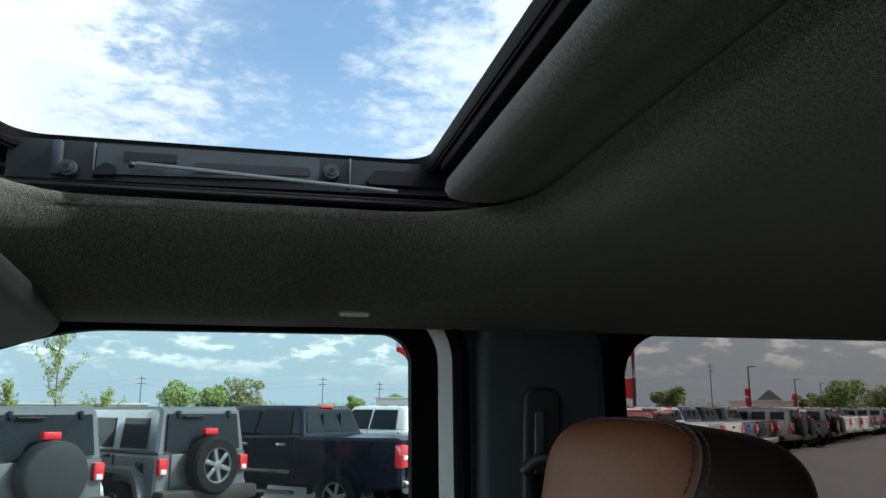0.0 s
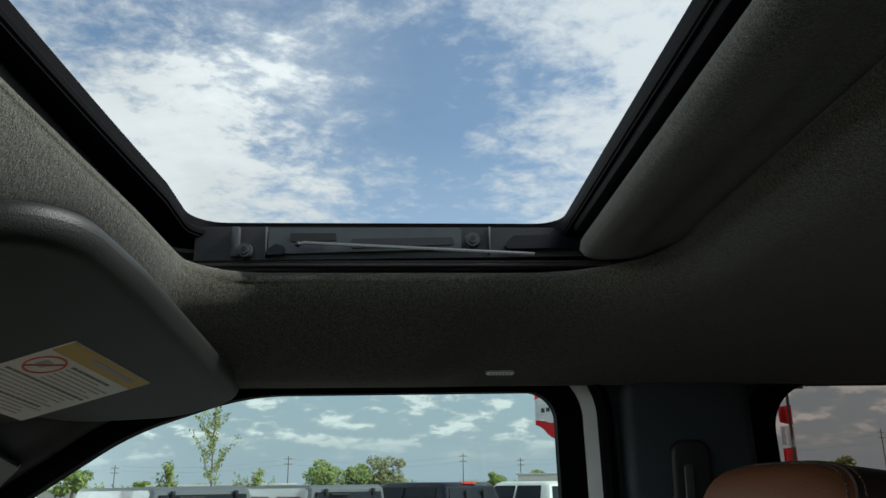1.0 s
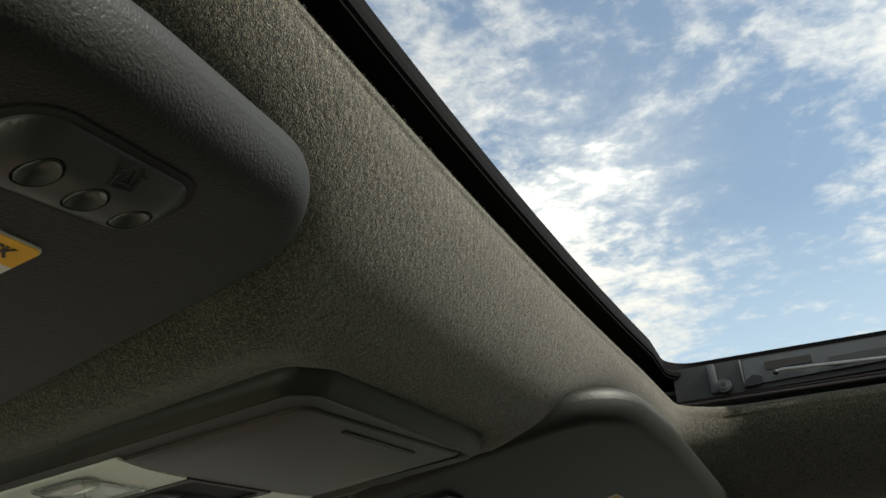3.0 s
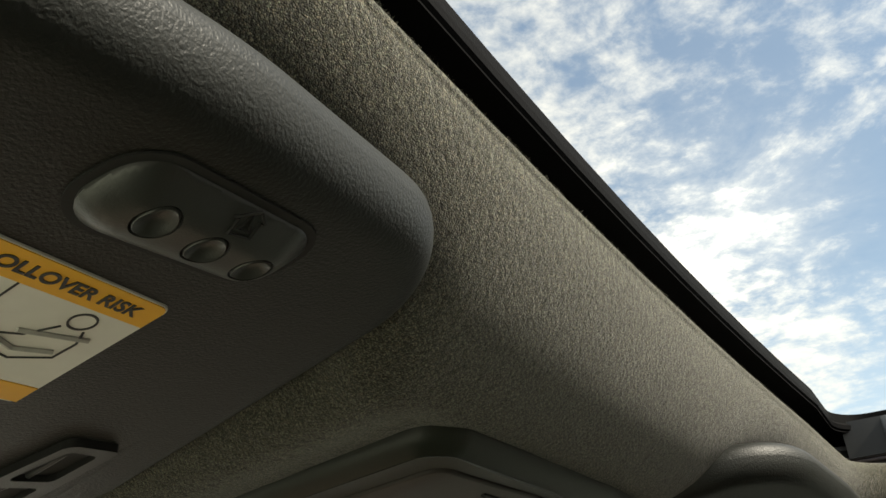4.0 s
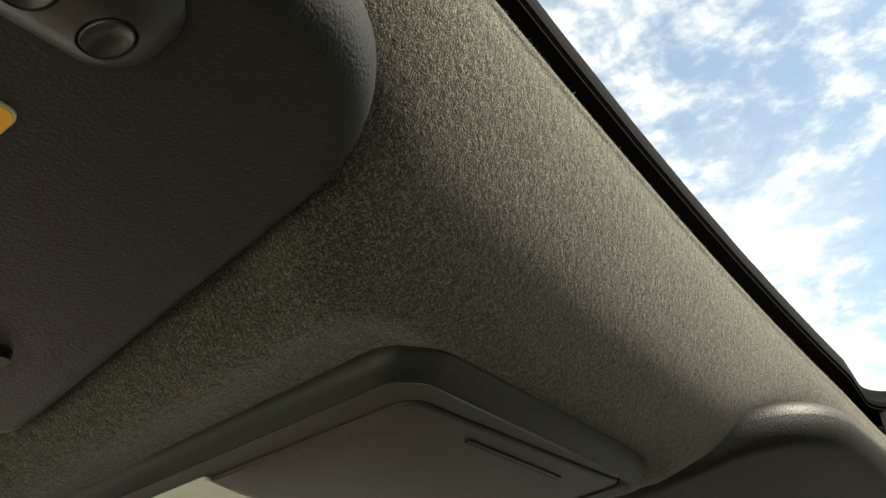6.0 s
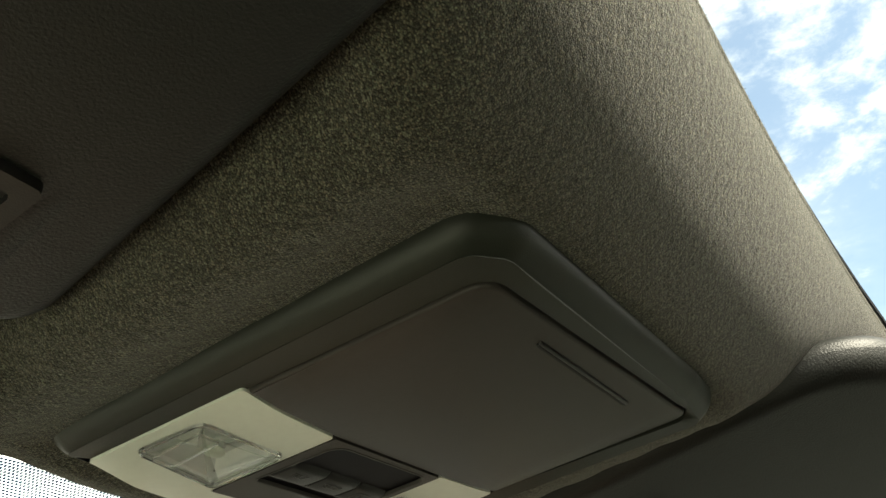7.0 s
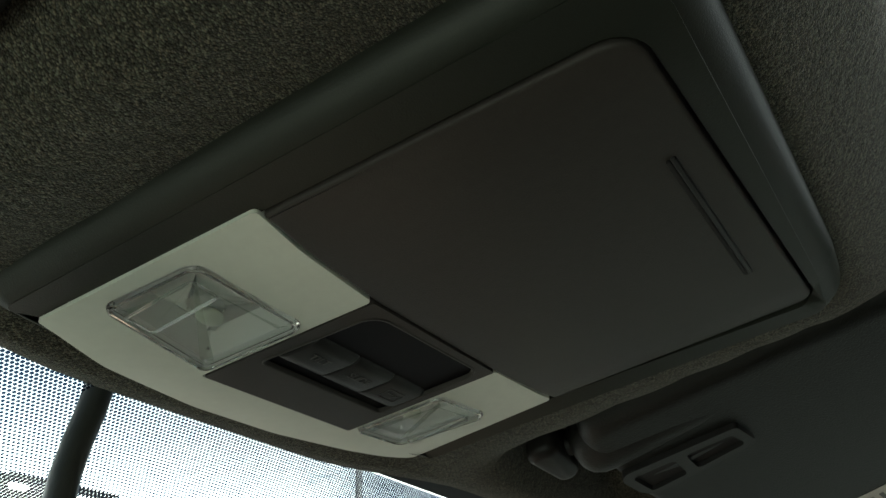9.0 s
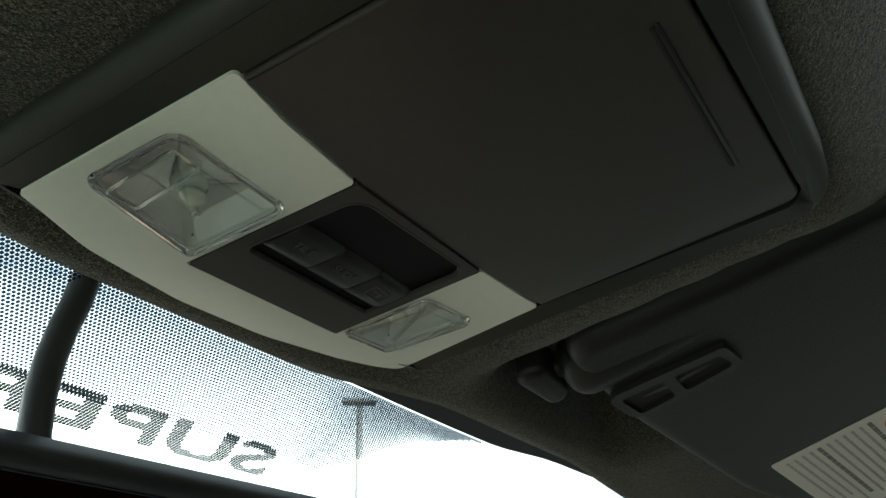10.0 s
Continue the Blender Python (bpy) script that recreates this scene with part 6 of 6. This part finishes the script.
GROUP = "vehicles parked in the row"
BIGGER = Matrix.Scale(1.045, 4)
jeep_open = off_roader(PAINT_SILVER, False, "silver boxy off-roader with an uncovered spare wheel", GROUP)
jeep_open.matrix_basis = set_down(-0.30, 12.35, radians(133)) @ BIGGER
jeep_cov = off_roader(PAINT_SILVER, True, "silver boxy off-roader with a covered spare wheel", GROUP)
jeep_cov.matrix_basis = set_down(-2.10, 10.75, radians(133)) @ BIGGER
jeep_white = off_roader(WHITE_PAINT, True, "white boxy off-roader with a covered spare wheel", GROUP)
jeep_white.matrix_basis = set_down(-4.35, 9.35)
truck_black = pickup(PAINT_BLACK, "black crew cab pickup with chrome steps", True, GROUP)
truck_black.matrix_basis = set_down(3.30, 13.15, radians(138))
truck_white = pickup(WHITE_PAINT, "white crew cab pickup with a red brake lamp", True, GROUP)
truck_white.matrix_basis = set_down(5.35, 15.25)
truck_grey = pickup(PAINT_GREY, "grey crew cab pickup parked in the row", False, GROUP)
truck_grey.matrix_basis = set_down(7.5, 17.1)
truck_blue = pickup(PAINT_BLUE, "dark blue crew cab pickup parked in the row", False, GROUP)
truck_blue.matrix_basis = set_down(9.6, 18.9)
jeep_red = off_roader(PAINT_RED, True, "red boxy off-roader parked in the row", GROUP)
jeep_red.matrix_basis = set_down(11.7, 20.7)
rv = random.Random(11)
stock = [truck_white, truck_grey, jeep_open, truck_white, truck_black, jeep_white, truck_white, truck_blue, jeep_cov, jeep_red]
for k in range(22):
    x, y = 13.7 + 2.02 * k, 22.5 + 1.78 * k
    copy_thing(stock[(k * 7 + 3) % len(stock)], set_down(x + rv.uniform(-0.3, 0.3), y + rv.uniform(-0.3, 0.3)))
for k in range(16):
    x, y = 10.0 + 2.3 * k, 34.0 + 1.9 * k
    copy_thing(stock[(k * 3 + 1) % len(stock)], set_down(x + rv.uniform(-0.3, 0.3), y + rv.uniform(-0.3, 0.3)))


def bearing(deg, d, z=None):
    a = radians(deg)
    return Vector((0.54 + d * math.sin(a), -0.25 + d * math.cos(a), GROUND if z is None else z))


def leaf_cloud(bm, rnd, c, s, n, size):
    """Loose leaf cards scattered through an uneven ellipsoid."""
    for _ in range(n):
        d = Vector((rnd.gauss(0, 1), rnd.gauss(0, 1), rnd.gauss(0, 1))).normalized() * rnd.uniform(0.35, 1.0) ** 0.6
        p = Vector(c) + Vector((d.x * s[0], d.y * s[1], d.z * s[2]))
        u = Vector((rnd.gauss(0, 1), rnd.gauss(0, 1), rnd.gauss(0, 1))).normalized()
        w = u.orthogonal().normalized()
        k = size * rnd.uniform(0.6, 1.4)
        vs = [bm.verts.new(p + q) for q in (u * k, w * k * 0.5, -u * k, -w * k * 0.5)]
        bm.faces.new(vs)


def young_tree(at, h, spread, seed, label):
    rnd = random.Random(seed)
    t = empty("young_tree", at, label, "tree", "young trees")
    bm = bmesh.new()
    tube(bm, [(0, 0, 0), (0.02, 0, h * 0.4), (-0.02, 0.01, h * 0.75), (0.0, 0, h * 0.98)], [0.035, 0.028, 0.016, 0.005], 8)
    cr = bmesh.new()
    for i in range(17):
        z = h * (0.42 + 0.53 * i / 17)
        a = rnd.uniform(0, 6.28)
        ln = spread * (1.0 - 0.72 * i / 17) * rnd.uniform(0.55, 1.1)
        pts = [Vector((0, 0, z)), Vector((math.cos(a) * ln * 0.5, math.sin(a) * ln * 0.5, z + ln * 0.38)), Vector((math.cos(a) * ln, math.sin(a) * ln, z + ln * 1.05))]
        tube(bm, pts, [0.013, 0.009, 0.004], 6)
        for j in range(7):
            q = pts[0].lerp(pts[1], 0.4 + 0.6 * j / 3) if j < 4 else pts[1].lerp(pts[2], (j - 3) / 3)
            leaf_cloud(cr, rnd, q, (0.13, 0.13, 0.13), 7, 0.05)
    leaf_cloud(cr, rnd, (0, 0, h * 0.93), (0.12, 0.12, 0.3), 26, 0.05)
    part("trunk", bm, BARK, t)
    part("crown", cr, LEAF, t, "thin light green spring leaves", smooth=False)
    return t


def broad_tree(at, h, w, seed, mat, label):
    rnd = random.Random(seed)
    t = empty("broad_tree", at, label, "tree", "far trees")
    bm = bmesh.new()
    tube(bm, [(0, 0, 0), (0.05, 0, h * 0.3), (0, 0.1, h * 0.6)], [0.22, 0.17, 0.08], 8)
    cr = bmesh.new()
    for i in range(15):
        a, r = rnd.uniform(0, 6.28), w * 0.36 * math.sqrt(rnd.random())
        c = (math.cos(a) * r, math.sin(a) * r, h * rnd.uniform(0.30, 0.82))
        tube(bm, [(0, 0, h * 0.3), c], [0.07, 0.02], 5)
        k = rnd.uniform(0.13, 0.22) * w
        leaf_cloud(cr, rnd, c, (k, k, k * 0.8), 150, 0.26)
    part("trunk", bm, BARK, t)
    part("crown", cr, mat, t, "", smooth=False)
    return t


young_tree(bearing(-13.2, 27), 4.35, 1.15, 3, "young tree with thin light green spring leaves")
young_tree(bearing(-15.9, 26), 2.6, 0.6, 8, "small sapling with thin light green leaves")
young_tree(bearing(-10.4, 30), 2.3, 0.9, 9, "low sapling with thin light green leaves")
broad_tree(bearing(-5.5, 135), 6.2, 7.5, 21, LEAF_DARK, "broad green tree beyond the lot")
broad_tree(bearing(-3.4, 138), 5.6, 6.5, 22, LEAF_DARK, "low broad green tree beyond the lot")
broad_tree(bearing(-1.4, 140), 6.9, 7.6, 23, LEAF_BROWN, "broad olive brown budding tree beyond the lot")
broad_tree(bearing(-21.6, 130), 4.6, 6.0, 24, LEAF_DARK, "broad green tree beyond the lot")
broad_tree(bearing(-17.5, 170), 3.2, 5.0, 25, LEAF_DARK, "low broad green tree beyond the lot")
broad_tree(bearing(28.2, 120), 5.2, 5.0, 26, LEAF, "light green tree beyond the lot")
for i, (b, d, h, w, m) in enumerate(((38.3, 150, 6.0, 8, LEAF_DARK), (39.6, 150, 7.2, 9, LEAF_DARK), (41.0, 155, 6.6, 9, LEAF_DARK), (42.5, 150, 6.8, 9, LEAF_BROWN), (36.8, 170, 5.0, 6, LEAF_BROWN), (9.0, 160, 4.4, 6, LEAF_DARK), (6.2, 165, 4.2, 5, LEAF_DARK))):
    broad_tree(bearing(b, d), h, w, 40 + i, m, "dark broad tree beyond the lot")

# low far woods along the horizon
rw = random.Random(77)
bm = bmesh.new()
for i in range(420):
    a = radians(rw.uniform(-180, 180))
    d = rw.uniform(330, 420)
    leaf_cloud(bm, rw, (d * math.sin(a), d * math.cos(a), GROUND + rw.uniform(0.8, 2.6)), (9, 9, rw.uniform(1.2, 2.8)), 60, 0.6)
tagged(part("far_woods", bm, LEAF_DARK, smooth=False), "low band of far green woods", "woods", kind="stuff")


def utility_pole(at, h, turn, label):
    t = empty("utility_pole", at, label, "pole", "utility poles")
    t.rotation_euler = (0, 0, turn)
    bm = bmesh.new()
    tube(bm, [(0, 0, 0), (0, 0, h)], [0.10, 0.07], 8)
    part("pole", bm, POLE_WOOD, t)
    for z in (h - 0.5, h - 1.4):
        bm = bmesh.new()
        box(bm, (0, 0, z), (1.5, 0.10, 0.11))
        part("cross_arm", bm, POLE_WOOD, t)
    return t


for b, d, h in ((-8.1, 150, 7.0), (4.0, 150, 7.2), (8.0, 160, 6.6), (31.0, 150, 9.6), (-19.2, 170, 6.0)):
    utility_pole(bearing(b, d), h, radians(20), "weathered wooden utility pole with cross arms")


def overhead_wire(p, q, sag, label):
    bm = bmesh.new()
    tube(bm, [p.lerp(q, i / 16) - Vector((0, 0, sag * 4 * (i / 16) * (1 - i / 16))) for i in range(17)], 0.009, 5)
    return tagged(part("overhead_wire", bm, POLE_DARK), label, "cable", "overhead wires")


for z in (6.5, 5.6):
    spots = [bearing(b, d, GROUND + z * k) for b, d, k in ((-40, 190, 1.0), (-19.2, 170, 0.92), (-8.1, 150, 1.0), (4.0, 150, 1.03), (8.0, 160, 0.95), (31.0, 150, 1.35), (50.0, 170, 1.2))]
    for p, q in zip(spots, spots[1:]):
        overhead_wire(p, q, 0.9, "thin dark overhead wire between utility poles")


def lamp_mast(at, h, arms, turn, label, flag=0, drop=0.0, mat=POLE_DARK):
    t = empty("lamp_mast", at, label, "street lamp", "lamp masts")
    t.rotation_euler = (0, 0, turn)
    bm = bmesh.new()
    tube(bm, [(0, 0, 0), (0, 0, h)], [0.11, 0.075], 10)
    part("pole", bm, mat, t)
    for s in arms:
        bm = bmesh.new()
        box(bm, (s * 0.42, 0, h - 0.03), (0.80, 0.34, 0.10), 0.03)
        part("lamp_head", bm, mat, t, "flat lamp head")
    if flag:
        for z0, z1, m in ((h - 4.2 - drop, h - 3.0 - drop, FLAG_RED), (h - 3.0 - drop, h - 1.9 - drop, FLAG_WHITE if not drop else FLAG_RED), (h - 1.9 - drop, h - 0.9 - drop, FLAG_RED)):
            bm = bmesh.new()
            n = 6
            rows = []
            for i in range(n + 1):
                x = 0.12 + 0.62 * i / n * flag
                y = 0.10 * math.sin(i * 1.1 + z0)
                rows.append([(x, y, z0 + 0.15 * i / n), (x, y + 0.03, z1 - 0.05 * i / n)])
            vv = [[bm.verts.new(p) for p in r] for r in rows]
            for a, b in zip(vv, vv[1:]):
                bm.faces.new((a[0], b[0], b[1], a[1]))
            bmesh.ops.solidify(bm, geom=bm.faces[:], thickness=0.012)
            part("banner", bm, m, t, "red and white cloth banner")
    return t


lamp_mast(bearing(25.9, 45), 6.45, (1,), radians(-25), "dark lamp mast with a red and white banner", -1)
for b, d in ((33.4, 96), (36.2, 140), (37.7, 165), (39.0, 195)):
    lamp_mast(bearing(b, d), 6.4, (1,), radians(-35), "dark lamp mast with a red banner", -1, 1.5)
far_mast = lamp_mast(Vector((-11.03, 14.13, GROUND)), 8.1, (1, -1), radians(40), "lamp mast coloured pale for haze, with two flat heads and a red banner", -0.45, 2.9, POLE_HAZED)
for ob in far_mast.children:
    if ob.name.startswith("lamp_head"):
        ob.scale.x = 0.5

# feather flag beside the row
ff = empty("feather_flag", bearing(11.9, 30), "red and white feather flag on a thin pole", "flag")
bm = bmesh.new()
tube(bm, [(0, 0, 0), (0, 0, 3.6), (-0.08, 0, 4.7), (-0.5, 0, 5.5)], [0.03, 0.025, 0.018, 0.012], 8)
part("pole", bm, POLE_DARK, ff)
for lo, hi, m in (((2.75, 3.95), (3.85, 4.10), FLAG_RED), ((3.85, 4.10), (4.95, 4.85), FLAG_WHITE), ((4.95, 4.85), (5.45, 5.10), FLAG_RED)):
    bm = bmesh.new()
    rows = []
    for i in range(11):
        k = i / 10
        w, y = 1.45 * k, 0.09 * math.sin(i * 0.9)
        rows.append([(-w, y, lo[0] + (lo[1] - lo[0]) * k + 0.05 * math.sin(i * 1.7)), (-w, y + 0.02, hi[0] + (hi[1] - hi[0]) * k)])
    vv = [[bm.verts.new(p) for p in r] for r in rows]
    for a, b in zip(vv, vv[1:]):
        bm.faces.new((a[0], b[0], b[1], a[1]))
    bmesh.ops.solidify(bm, geom=bm.faces[:], thickness=0.01)
    part("cloth", bm, m, ff, "red and white flag cloth")
bm = bmesh.new()
for i in range(4):
    box(bm, (-0.62 - 0.19 * i, -0.12, 4.50 - 0.03 * i), (0.13, 0.01, 0.15))
part("print_bar", bm, INK, ff, "dark unreadable print", smooth=False)


def low_building(at, size, roof, turn, label):
    t = empty("low_building", at, label, "building")
    t.rotation_euler = (0, 0, turn)
    w, d, h = size
    bm = bmesh.new()
    box(bm, (0, 0, h / 2), (w, d, h), 0.05)
    part("wall", bm, WALL_PALE, t)
    bm = bmesh.new()
    if roof == "flat":
        box(bm, (0, 0, h + 0.15), (w + 0.6, d + 0.6, 0.3), 0.05)
        part("roof", bm, WALL_PALE, t, "pale flat roof edge")
    else:
        rings(bm, [[(-w / 2 - 0.4, -d / 2 - 0.4, h), (w / 2 + 0.4, -d / 2 - 0.4, h), (w / 2 + 0.4, d / 2 + 0.4, h), (-w / 2 - 0.4, d / 2 + 0.4, h)], [(-w * 0.05, -0.1, h * 1.75), (w * 0.05, -0.1, h * 1.75), (w * 0.05, 0.1, h * 1.75), (-w * 0.05, 0.1, h * 1.75)]])
        part("roof", bm, ROOF_DARK, t, "dark hipped shingle roof", smooth=False)
    for i in range(int(w / 3)):
        bm = bmesh.new()
        box(bm, (-w / 2 + 1.5 + 3 * i, -d / 2 - 0.02, h * 0.45), (1.4, 0.06, h * 0.4))
        part("window", bm, CAR_GLASS, t, smooth=False)
    return t


low_building(bearing(-10.2, 125), (11, 8, 1.9), "flat", radians(10), "low pale building with a flat roof")
low_building(bearing(-14.0, 150), (16, 8, 1.9), "flat", radians(14), "long low pale building with a flat roof")
low_building(bearing(10.5, 150), (14, 8, 3.2), "flat", radians(-10), "low pale building with a flat roof")
low_building(bearing(34.2, 165), (12, 9, 2.9), "flat", radians(-34), "pale low building with a flat roof")
low_building(bearing(34.6, 172), (4.6, 5, 3.0), "hip", radians(-34), "small building with a dark hipped roof")
